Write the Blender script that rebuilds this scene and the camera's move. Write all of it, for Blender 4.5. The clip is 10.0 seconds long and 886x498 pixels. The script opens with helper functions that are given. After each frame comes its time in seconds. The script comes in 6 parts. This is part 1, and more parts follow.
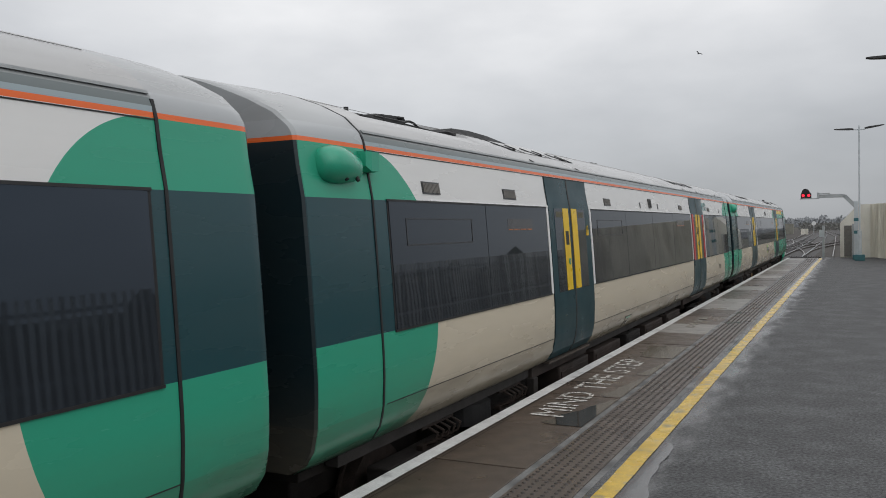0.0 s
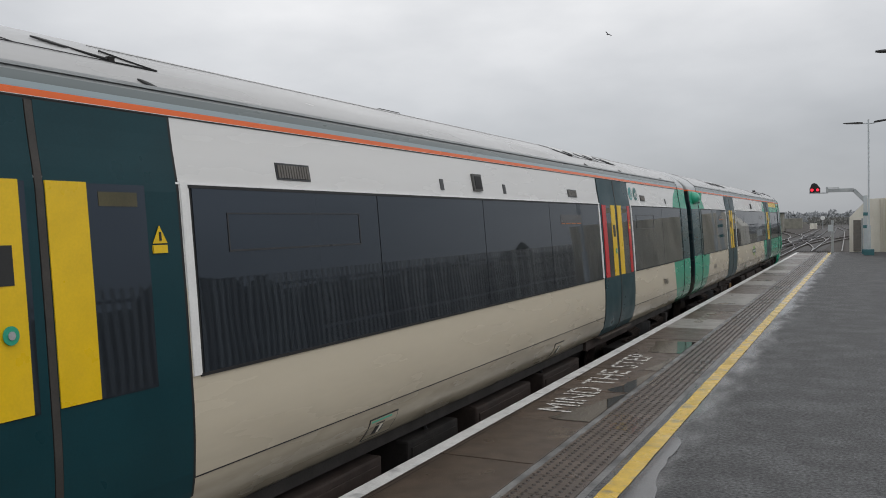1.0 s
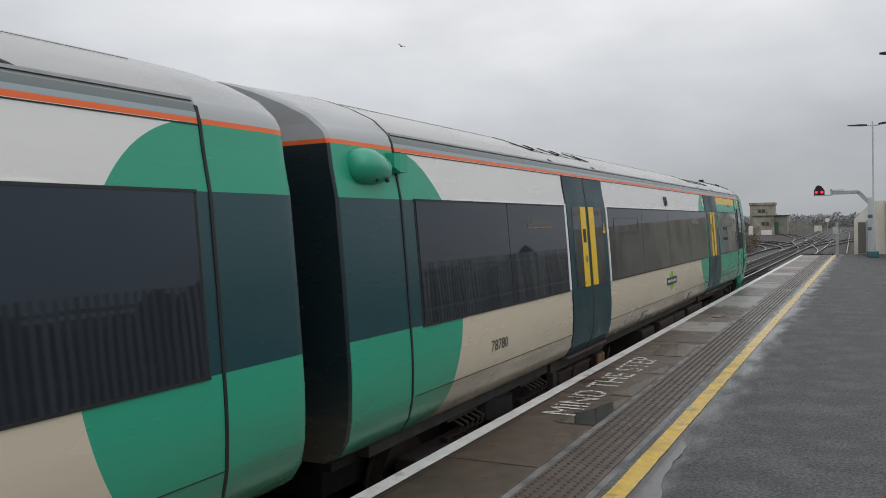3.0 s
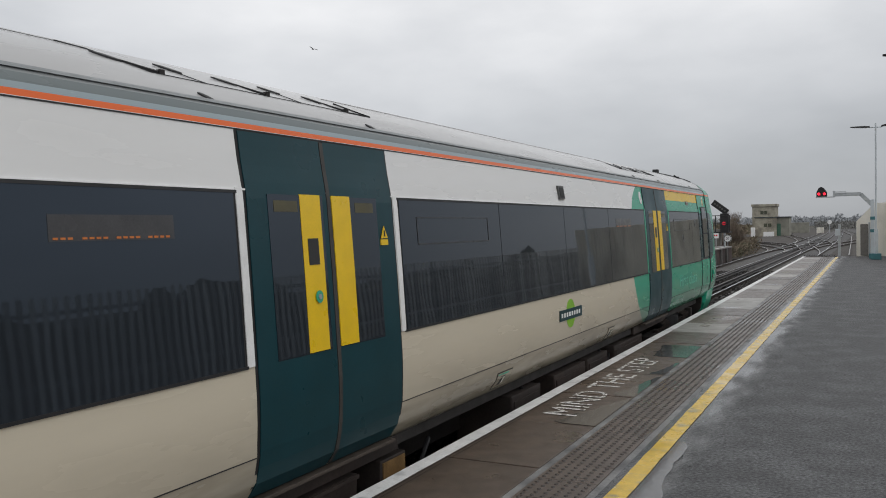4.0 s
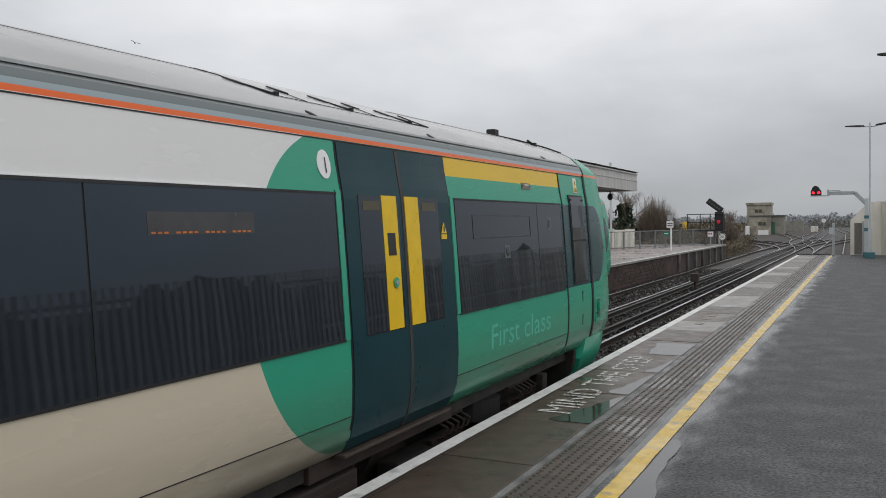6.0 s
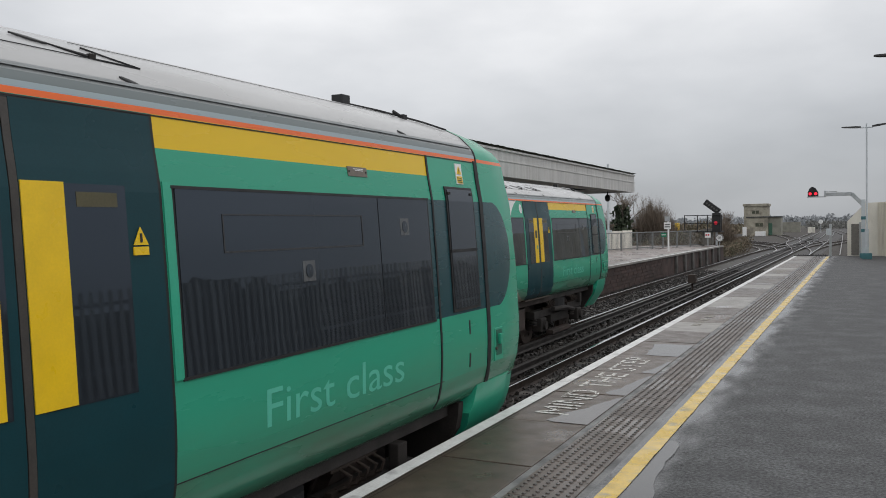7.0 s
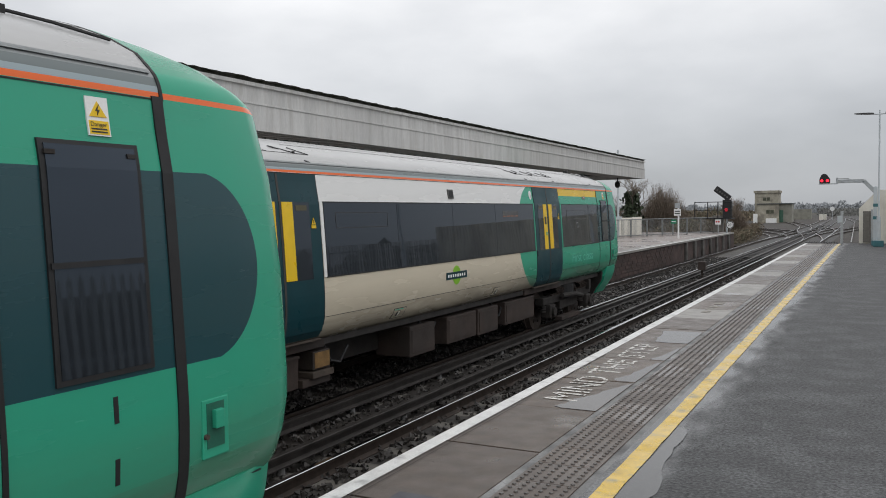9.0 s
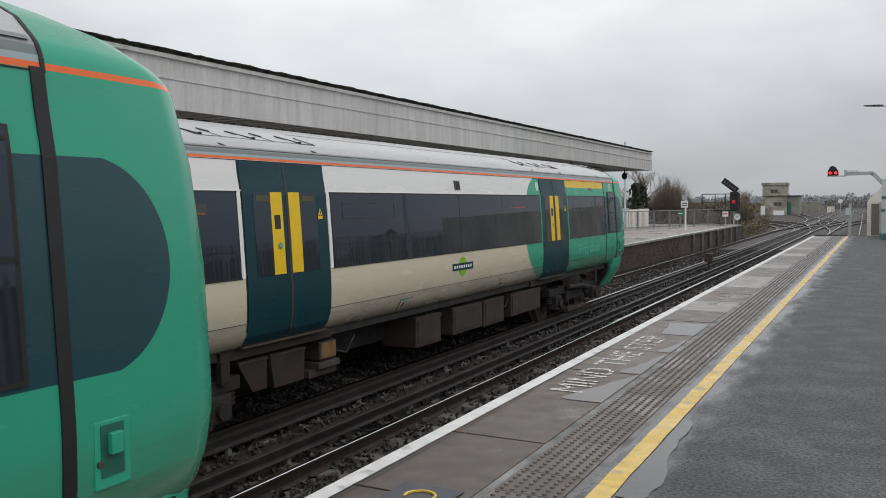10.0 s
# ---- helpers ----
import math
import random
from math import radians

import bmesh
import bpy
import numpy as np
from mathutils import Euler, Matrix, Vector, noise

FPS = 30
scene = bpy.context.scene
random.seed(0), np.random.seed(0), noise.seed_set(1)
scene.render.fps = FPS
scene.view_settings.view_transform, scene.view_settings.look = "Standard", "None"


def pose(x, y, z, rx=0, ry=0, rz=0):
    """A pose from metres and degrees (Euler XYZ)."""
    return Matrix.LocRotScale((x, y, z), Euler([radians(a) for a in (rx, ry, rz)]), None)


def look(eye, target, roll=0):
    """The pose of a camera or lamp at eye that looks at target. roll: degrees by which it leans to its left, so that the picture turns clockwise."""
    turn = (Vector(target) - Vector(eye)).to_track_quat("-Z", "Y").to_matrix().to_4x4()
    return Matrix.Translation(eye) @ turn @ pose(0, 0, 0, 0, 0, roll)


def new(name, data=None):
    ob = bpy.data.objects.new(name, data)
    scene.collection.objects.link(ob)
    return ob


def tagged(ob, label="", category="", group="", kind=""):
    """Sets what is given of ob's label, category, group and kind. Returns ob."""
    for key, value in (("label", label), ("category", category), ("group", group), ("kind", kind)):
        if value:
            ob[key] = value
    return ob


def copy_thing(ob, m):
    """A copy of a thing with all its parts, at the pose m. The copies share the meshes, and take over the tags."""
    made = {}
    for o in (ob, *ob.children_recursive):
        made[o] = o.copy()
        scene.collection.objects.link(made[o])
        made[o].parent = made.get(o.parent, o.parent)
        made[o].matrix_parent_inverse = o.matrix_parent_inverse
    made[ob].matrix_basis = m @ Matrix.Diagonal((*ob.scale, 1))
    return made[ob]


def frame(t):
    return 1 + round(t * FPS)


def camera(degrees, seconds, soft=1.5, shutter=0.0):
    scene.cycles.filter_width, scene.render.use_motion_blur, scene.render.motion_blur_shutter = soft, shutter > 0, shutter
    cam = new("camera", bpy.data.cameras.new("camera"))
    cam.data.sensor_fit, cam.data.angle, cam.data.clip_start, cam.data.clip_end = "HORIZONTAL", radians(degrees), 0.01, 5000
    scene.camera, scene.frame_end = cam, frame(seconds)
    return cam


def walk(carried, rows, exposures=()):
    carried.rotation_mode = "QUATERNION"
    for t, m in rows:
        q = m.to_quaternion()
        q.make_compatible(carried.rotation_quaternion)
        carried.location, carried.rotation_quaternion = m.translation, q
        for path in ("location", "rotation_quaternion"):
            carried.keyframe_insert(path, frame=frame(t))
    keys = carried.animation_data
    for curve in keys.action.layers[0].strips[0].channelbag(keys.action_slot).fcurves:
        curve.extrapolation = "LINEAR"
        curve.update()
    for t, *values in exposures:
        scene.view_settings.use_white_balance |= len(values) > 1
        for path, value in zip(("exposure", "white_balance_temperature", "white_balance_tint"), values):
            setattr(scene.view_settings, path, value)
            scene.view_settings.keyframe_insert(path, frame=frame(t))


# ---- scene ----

# ------------------------------------------------------------------ camera
EYE = Vector((2.932, 0.0, 1.687))


def aim(yaw, pitch, roll):
    """A pose at the eye: yaw to the left of the track, pitch up, roll, in degrees."""
    y, p = radians(yaw), radians(pitch)
    return look(EYE, EYE + Vector((-math.sin(y) * math.cos(p), math.cos(y) * math.cos(p), math.sin(p))), roll)


cam = camera(56.2, 10.0, soft=0.95)
AIM = [
    (0.0, 26.381, -1.364, -1.022), (0.5, 26.671, -1.487, -1.129), (1.0, 26.899, -1.675, -1.145),
    (1.5, 27.048, -1.762, -1.122), (2.0, 27.03, -1.719, -1.269), (3.5, 27.196, -1.343, -1.306),
    (4.0, 27.285, -1.432, -1.046), (4.5, 27.314, -1.59, -0.907), (5.0, 27.224, -1.603, -0.968),
    (5.5, 27.081, -1.648, -0.882), (7.0, 26.779, -1.524, -0.912), (7.5, 26.748, -1.828, -0.961),
    (8.0, 26.912, -2.02, -0.795), (8.5, 27.156, -2.304, -0.641), (9.0, 27.426, -2.481, -0.737),
    (9.5, 27.61, -2.777, -0.715), (10.0, 27.87, -3.089, -0.546)]
walk(cam, [(t, aim(a, b, c)) for t, a, b, c in AIM], [(0.0, -0.06), (5.5, -0.02), (7.5, 0.05), (10.0, 0.13)])

# distance that the arriving train has run, in metres
RUN = [(0.0, 0.0), (0.5, 3.77), (1.0, 7.242), (1.5, 10.625), (2.0, 13.666), (3.5, 22.70), (4.0, 25.199),
       (4.5, 27.367), (5.0, 29.526), (5.5, 31.594), (7.0, 36.368), (7.5, 37.684), (8.0, 38.741),
       (8.5, 39.586), (9.0, 40.188), (9.5, 40.629), (10.0, 40.875)]

# ------------------------------------------------------------------ world and sun
world = bpy.data.worlds.new("overcast_sky")
scene.world = world
world.use_nodes = True


def build_world():
    nt = world.node_tree
    nt.nodes.clear()
    add, link = nt.nodes.new, nt.links.new
    out, bg = add("ShaderNodeOutputWorld"), add("ShaderNodeBackground")
    sky = add("ShaderNodeTexSky")
    sky.sky_type, sky.sun_disc = "NISHITA", False
    sky.sun_elevation, sky.sun_rotation = radians(48), radians(110)
    sky_dim = add("ShaderNodeVectorMath")
    sky_dim.operation = "SCALE"
    sky_dim.inputs["Scale"].default_value = 0.09
    co = add("ShaderNodeTexCoord")
    sep = add("ShaderNodeSeparateXYZ")
    link(co.outputs["Generated"], sep.inputs[0])
    # flatten the cloud deck towards the horizon
    stretch = add("ShaderNodeMapping")
    stretch.inputs["Scale"].default_value = (1.0, 1.0, 2.6)
    link(co.outputs["Generated"], stretch.inputs[0])
    n1, n2 = add("ShaderNodeTexNoise"), add("ShaderNodeTexNoise")
    n1.inputs["Scale"].default_value, n1.inputs["Detail"].default_value = 1.7, 3.0
    n2.inputs["Scale"].default_value, n2.inputs["Detail"].default_value = 5.0, 6.0
    for n in (n1, n2):
        link(stretch.outputs[0], n.inputs["Vector"])
    lift = add("ShaderNodeMapRange")  # darker murk near the horizon
    lift.interpolation_type = "SMOOTHSTEP"
    lift.inputs["From Min"].default_value, lift.inputs["From Max"].default_value = -0.02, 0.30
    lift.inputs["To Min"].default_value, lift.inputs["To Max"].default_value = 0.56, 0.96
    link(sep.outputs["Z"], lift.inputs["Value"])
    ahead = add("ShaderNodeVectorMath")  # heavier rain cloud down the line
    ahead.operation = "DOT_PRODUCT"
    ahead.inputs[1].default_value = (0.10, 0.985, -0.05)
    link(co.outputs["Generated"], ahead.inputs[0])
    side = add("ShaderNodeMapRange")
    side.interpolation_type = "SMOOTHSTEP"
    for k, v in zip(("From Min", "From Max", "To Min", "To Max"), (0.72, 1.02, 0.90, 0.74)):
        side.inputs[k].default_value = v
    link(ahead.outputs["Value"], side.inputs["Value"])
    prod = add("ShaderNodeMath")
    prod.operation = "MULTIPLY"
    link(lift.outputs[0], prod.inputs[0])
    link(side.outputs[0], prod.inputs[1])
    thin = add("ShaderNodeVectorMath")  # the cloud is thinnest to one side of the line
    thin.operation = "DOT_PRODUCT"
    thin.inputs[1].default_value = (-0.30, 0.92, 0.25)
    link(co.outputs["Generated"], thin.inputs[0])
    glow = add("ShaderNodeMapRange")
    glow.interpolation_type = "SMOOTHSTEP"
    for k, v in zip(("From Min", "From Max", "To Min", "To Max"), (0.86, 1.0, 0.86, 1.07)):
        glow.inputs[k].default_value = v
    link(thin.outputs["Value"], glow.inputs["Value"])
    zenith = add("ShaderNodeMapRange")  # an overcast sky is brightest overhead
    for k, v in zip(("From Min", "From Max", "To Min", "To Max"), (0.32, 0.95, 1.0, 1.34)):
        zenith.inputs[k].default_value = v
    link(sep.outputs["Z"], zenith.inputs["Value"])
    high = add("ShaderNodeMath")
    high.operation = "MULTIPLY"
    link(prod.outputs[0], high.inputs[0])
    link(zenith.outputs[0], high.inputs[1])
    lit = add("ShaderNodeMath")
    lit.operation = "MULTIPLY"
    link(high.outputs[0], lit.inputs[0])
    link(glow.outputs[0], lit.inputs[1])
    patch1, patch2 = add("ShaderNodeMapRange"), add("ShaderNodeMapRange")
    for p, n, w in ((patch1, n1, 0.12), (patch2, n2, 0.09)):
        p.inputs["From Min"].default_value, p.inputs["From Max"].default_value = 0.3, 0.7
        p.inputs["To Min"].default_value, p.inputs["To Max"].default_value = 1 - w, 1 + w
        link(n.outputs["Fac"], p.inputs["Value"])
    m1, m2 = add("ShaderNodeMath"), add("ShaderNodeMath")
    m1.operation = m2.operation = "MULTIPLY"
    link(lit.outputs[0], m1.inputs[0])
    link(patch1.outputs[0], m1.inputs[1])
    link(m1.outputs[0], m2.inputs[0])
    link(patch2.outputs[0], m2.inputs[1])
    tint = add("ShaderNodeMix")
    tint.data_type = "RGBA"
    tint.inputs["A"].default_value, tint.inputs["B"].default_value = (0.92, 0.985, 1.08, 1), (1.0, 1.0, 1.01, 1)
    link(m2.outputs[0], tint.inputs["Factor"])
    cloud = add("ShaderNodeVectorMath")
    cloud.operation = "SCALE"
    link(tint.outputs["Result"], cloud.inputs[0])
    link(m2.outputs[0], cloud.inputs["Scale"])
    mix = add("ShaderNodeMix")
    mix.data_type = "RGBA"
    mix.inputs["Factor"].default_value = 0.93
    link(sky.outputs[0], sky_dim.inputs[0])
    link(sky_dim.outputs[0], mix.inputs["A"])
    link(cloud.outputs[0], mix.inputs["B"])
    link(mix.outputs["Result"], bg.inputs["Color"])
    bg.inputs["Strength"].default_value = 1.0
    link(bg.outputs[0], out.inputs[0])


build_world()
sun = new("sun", bpy.data.lights.new("sun", "SUN"))
sun.data.energy, sun.data.angle, sun.data.color = 0.62, radians(70), (1.0, 0.98, 0.95)
sun.matrix_world = look((40, -15, 48), (0, 0, 0))

# ------------------------------------------------------------------ materials
MATS = {}


def surface(name, color, rough=0.6, metal=0.0, vary=0.15, scale=8.0, fine=90.0, bump=0.0, stretch=(1, 1, 1), spec=0.5,
            second=None, second_scale=1.5, second_edge=(0.45, 0.65), wet=None, coat=0.0, random_tint=0.0, world_space=False, wet_x=None):
    """A procedural surface: colour with grain at two scales, an optional second colour in patches, relief and wet patches."""
    if name in MATS:
        return MATS[name]
    m = bpy.data.materials.new(name)
    m.use_nodes = True
    nt = m.node_tree
    add, link = nt.nodes.new, nt.links.new
    b = nt.nodes["Principled BSDF"]
    co = add("ShaderNodeTexCoord")
    mp = add("ShaderNodeMapping")
    mp.inputs["Scale"].default_value = stretch
    if world_space:
        link(add("ShaderNodeNewGeometry").outputs["Position"], mp.inputs[0])
    else:
        link(co.outputs["Object"], mp.inputs[0])

    def noise_node(s, detail=4.0):
        n = add("ShaderNodeTexNoise")
        n.inputs["Scale"].default_value, n.inputs["Detail"].default_value = s, detail
        link(mp.outputs[0], n.inputs["Vector"])
        return n.outputs["Fac"]

    def ranged(value, a, b2, c, d, smooth=False):
        r = add("ShaderNodeMapRange")
        if smooth:
            r.interpolation_type = "SMOOTHSTEP"
        for k, v in zip(("From Min", "From Max", "To Min", "To Max"), (a, b2, c, d)):
            r.inputs[k].default_value = v
        link(value, r.inputs["Value"])
        return r.outputs[0]

    def scaled(col, fac):
        s = add("ShaderNodeVectorMath")
        s.operation = "SCALE"
        link(col, s.inputs[0])
        link(fac, s.inputs["Scale"])
        return s.outputs[0]

    base = add("ShaderNodeRGB")
    base.outputs[0].default_value = (*color, 1)
    col = base.outputs[0]
    if second:
        mx = add("ShaderNodeMix")
        mx.data_type = "RGBA"
        link(col, mx.inputs["A"])
        mx.inputs["B"].default_value = (*second, 1)
        link(ranged(noise_node(second_scale, 5.0), *second_edge, 0, 1, True), mx.inputs["Factor"])
        col = mx.outputs["Result"]
    col = scaled(col, ranged(noise_node(scale), 0.3, 0.7, 1 - vary, 1 + vary))
    grain = noise_node(fine, 3.0)
    col = scaled(col, ranged(grain, 0.3, 0.7, 1 - vary * 0.7, 1 + vary * 0.7))
    if random_tint:
        info = add("ShaderNodeObjectInfo")
        col = scaled(col, ranged(info.outputs["Random"], 0, 1, 1 - random_tint, 1 + random_tint))
    link(col, b.inputs["Base Color"])
    b.inputs["Metallic"].default_value = metal
    b.inputs["Specular IOR Level"].default_value = spec
    b.inputs["Coat Weight"].default_value = coat
    b.inputs["Coat Roughness"].default_value = 0.08
    rough_value = ranged(noise_node(scale * 0.7), 0.3, 0.7, max(rough - 0.1, 0.02), min(rough + 0.1, 1))
    height = grain
    if wet:
        w_scale, lo, hi, w_rough = wet
        level = noise_node(w_scale, 4.0)
        if wet_x:
            along = add("ShaderNodeMapping")
            along.inputs["Scale"].default_value = (1.0, 0.28, 1.0)
            link(mp.outputs[0], along.inputs[0])
            link(along.outputs[0], level.node.inputs["Vector"])
        if wet_x:  # water gathers towards one side
            sx = add("ShaderNodeSeparateXYZ")
            link(mp.outputs[0], sx.inputs[0])
            grad = ranged(sx.outputs["X"], wet_x[0], wet_x[1], wet_x[2], 0.0)
            both = add("ShaderNodeMath")
            both.operation = "ADD"
            link(level, both.inputs[0])
            link(grad, both.inputs[1])
            level = both.outputs[0]
        pool = ranged(level, lo, hi, 0, 1, True)
        rm = add("ShaderNodeMix")
        link(pool, rm.inputs["Factor"])
        link(rough_value, rm.inputs["A"])
        rm.inputs["B"].default_value = w_rough
        rough_value = rm.outputs["Result"]
        dry = add("ShaderNodeMath")
        dry.operation = "SUBTRACT"
        dry.inputs[0].default_value = 1.0
        link(pool, dry.inputs[1])
        flat = add("ShaderNodeMath")
        flat.operation = "MULTIPLY"
        link(grain, flat.inputs[0])
        link(dry.outputs[0], flat.inputs[1])
        height = flat.outputs[0]
    link(rough_value, b.inputs["Roughness"])
    if bump:
        bp = add("ShaderNodeBump")
        bp.inputs["Strength"].default_value, bp.inputs["Distance"].default_value = min(bump, 1.0), 0.004
        link(height, bp.inputs["Height"])
        link(bp.outputs[0], b.inputs["Normal"])
    MATS[name] = m
    return m


def glowing(name, color, strength):
    if name not in MATS:
        m = bpy.data.materials.new(name)
        m.use_nodes = True
        b = m.node_tree.nodes["Principled BSDF"]
        b.inputs["Base Color"].default_value = (*color, 1)
        b.inputs["Emission Color"].default_value = (*color, 1)
        b.inputs["Emission Strength"].default_value = strength
        MATS[name] = m
    return MATS[name]


GREEN, TEAL = (0.028, 0.358, 0.224), (0.009, 0.057, 0.071)
WHITE, CREAM = (0.80, 0.80, 0.79), (0.64, 0.575, 0.455)
ORANGE, YELLOW = (0.84, 0.15, 0.03), (0.80, 0.52, 0.008)
tarmac = surface("wet_tarmac", (0.070, 0.071, 0.073), 0.70, spec=0.32, vary=0.6, scale=44.0, fine=150, bump=1.0, wet=(4.5, 0.62, 1.20, 0.13), wet_x=(1.58, 2.05, 0.62), second=(0.098, 0.100, 0.103), second_scale=2.3, second_edge=(0.40, 0.66), world_space=True)
slab_mat = surface("coping_concrete", (0.080, 0.057, 0.042), 0.36, vary=0.26, scale=6, fine=130, bump=0.45, wet=(0.9, 0.60, 0.72, 0.10), random_tint=0.25, world_space=True)
slab_pale = surface("pale_coping_concrete", (0.235, 0.222, 0.205), 0.42, vary=0.16, scale=5, fine=160, bump=0.3, wet=(0.9, 0.60, 0.72, 0.10), random_tint=0.2, world_space=True)
tactile_mat = surface("tactile_paving", (0.088, 0.066, 0.052), 0.36, vary=0.22, scale=4, fine=120, bump=0.3, wet=(1.3, 0.5, 0.6, 0.15), random_tint=0.12, world_space=True)
seam_fill = surface("grey_mortar", (0.17, 0.17, 0.168), 0.55, vary=0.3, scale=3, fine=60, bump=0.5, second=(0.08, 0.08, 0.082), second_scale=2.2, wet=(1.2, 0.5, 0.7, 0.15))
edge_white = surface("worn_white_paint", (0.66, 0.66, 0.65), 0.5, vary=0.12, scale=6, fine=60, bump=0.3, second=(0.33, 0.33, 0.33), second_scale=5, second_edge=(0.55, 0.75))
edge_yellow = surface("worn_yellow_paint", (0.64, 0.42, 0.04), 0.30, vary=0.16, scale=9, fine=90, bump=0.5, second=(0.36, 0.30, 0.14), second_scale=7.0, second_edge=(0.5, 0.74), wet=(2.0, 0.45, 0.6, 0.12), world_space=True)
text_white = surface("worn_stencil_paint", (0.60, 0.59, 0.56), 0.5, vary=0.2, scale=20, fine=90, second=(0.11, 0.088, 0.07), second_scale=17, second_edge=(0.49, 0.60), stretch=(1.6, 0.8, 1), world_space=True)
concrete = surface("dark_platform_concrete", (0.10, 0.095, 0.09), 0.8, vary=0.35, scale=2, fine=40, bump=0.6, second=(0.05, 0.045, 0.04), second_scale=1.3)
brick_mat = surface("sooty_brick", (0.050, 0.031, 0.027), 0.85, vary=0.3, scale=3, fine=50, bump=0.6, second=(0.024, 0.020, 0.019), second_scale=1.0, random_tint=0.3)
ballast_mat = surface("ballast_stone", (0.025, 0.0215, 0.019), 0.62, vary=0.45, scale=9, fine=60, bump=0.6, second=(0.017, 0.015, 0.014), second_scale=1.4, world_space=True)
junction_mat = surface("junction_ballast", (0.048, 0.041, 0.035), 0.85, vary=0.4, scale=3, fine=25, bump=0.8, second=(0.034, 0.029, 0.025), second_scale=0.35, world_space=True)
ground_mat = surface("trackside_ground", (0.075, 0.066, 0.056), 0.9, vary=0.4, scale=1.5, fine=20, bump=0.6, second=(0.05, 0.06, 0.032), second_scale=0.12)
rail_side = surface("rusty_rail", (0.034, 0.024, 0.019), 0.7, vary=0.3, scale=10, fine=80, metal=0.3)
fence_grey = surface("dull_railing_steel", (0.20, 0.21, 0.21), 0.6, metal=0.2, vary=0.15)
dull_head = surface("dull_rail_head", (0.32, 0.31, 0.30), 0.34, metal=0.9, vary=0.2, scale=4)
stud_mat = surface("wet_and_shadowed_studs", (0.040, 0.031, 0.026), 0.3, vary=0.25, scale=30, world_space=True)
rail_top = surface("polished_rail_head", (0.66, 0.67, 0.69), 0.17, metal=1.0, vary=0.1, scale=6)
third_mat = surface("conductor_rail_steel", (0.045, 0.04, 0.038), 0.5, metal=0.5, vary=0.3, scale=6)
sleeper_mat = surface("oily_concrete_sleeper", (0.10, 0.093, 0.083), 0.8, vary=0.3, scale=6, fine=70, bump=0.5, random_tint=0.2)


def tinted_glass(name, color, rough):
    """Flush tinted glazing, slightly wavy, with a dark carriage behind it."""
    m = bpy.data.materials.new(name)
    m.use_nodes = True
    add, link = m.node_tree.nodes.new, m.node_tree.links.new
    b = m.node_tree.nodes["Principled BSDF"]
    b.inputs["Base Color"].default_value = (*color, 1)
    b.inputs["Roughness"].default_value = rough
    b.inputs["IOR"].default_value = 1.52
    b.inputs["Specular IOR Level"].default_value = 0.60
    b.inputs["Specular Tint"].default_value = (0.60, 0.77, 1.0, 1)
    co, n, bp = add("ShaderNodeTexCoord"), add("ShaderNodeTexNoise"), add("ShaderNodeBump")
    n.inputs["Scale"].default_value, n.inputs["Detail"].default_value = 2.2, 1.0
    link(co.outputs["Object"], n.inputs["Vector"])
    bp.inputs["Strength"].default_value, bp.inputs["Distance"].default_value = 0.03, 0.02
    link(n.outputs["Fac"], bp.inputs["Height"])
    link(bp.outputs[0], b.inputs["Normal"])
    MATS[name] = m
    return m


glass_dark = tinted_glass("tinted_train_glass", (0.0215, 0.0255, 0.031), 0.025)
hopper_seal = surface("hopper_seal", (0.028, 0.029, 0.031), 0.35, vary=0.1)
water_film = surface("standing_water", (0.040, 0.032, 0.026), 0.04, vary=0.1, scale=3, fine=20, spec=0.5, world_space=True)
teal_paint = surface("dark_teal_paint", (0.007, 0.043, 0.054), 0.34, vary=0.08, scale=3, spec=0.25)
yellow_paint = surface("yellow_door_stripe", YELLOW, 0.35, vary=0.05)
red_paint = surface("red_door_stripe", (0.55, 0.015, 0.02), 0.35, vary=0.05)
white_paint = surface("white_trim_paint", WHITE, 0.35, vary=0.05)
green_paint = surface("green_paint", GREEN, 0.35, vary=0.06, scale=4, coat=0.2)
lime_paint = surface("lime_green_decal", (0.22, 0.48, 0.03), 0.4, vary=0.04)
rubber = surface("black_rubber", (0.012, 0.012, 0.013), 0.6, vary=0.2)
dark_line = surface("gap_and_shadow_line", (0.02, 0.02, 0.02), 0.7, vary=0.1)
grille_mat = surface("grey_grille", (0.10, 0.10, 0.095), 0.5, vary=0.2, metal=0.3)
under_mat = surface("underframe_grime", (0.021, 0.017, 0.015), 0.8, vary=0.35, scale=5, fine=60, bump=0.4, second=(0.014, 0.012, 0.011), second_scale=2)
box_mat = surface("brown_equipment_case", (0.044, 0.031, 0.026), 0.75, vary=0.25, scale=4, fine=50, second=(0.031, 0.024, 0.021), second_scale=2)
step_mat = surface("dusty_door_step", (0.058, 0.045, 0.036), 0.8, vary=0.25, scale=8)
wheel_mat = surface("wheel_steel", (0.07, 0.055, 0.047), 0.6, metal=0.4, vary=0.3)
decal_pale = surface("pale_turquoise_lettering", (0.10, 0.50, 0.37), 0.4, vary=0.05)
black_letter = surface("black_lettering", (0.02, 0.02, 0.02), 0.5, vary=0.1)
galv = surface("galvanised_steel", (0.42, 0.44, 0.45), 0.5, metal=0.35, vary=0.12, scale=5)
lamp_grey = surface("pale_grey_post_paint", (0.52, 0.56, 0.58), 0.45, vary=0.08, scale=4)
teal_post = surface("teal_post_paint", (0.05, 0.16, 0.18), 0.5, vary=0.1)
signal_black = surface("matt_black_signal", (0.015, 0.015, 0.016), 0.6, vary=0.2)
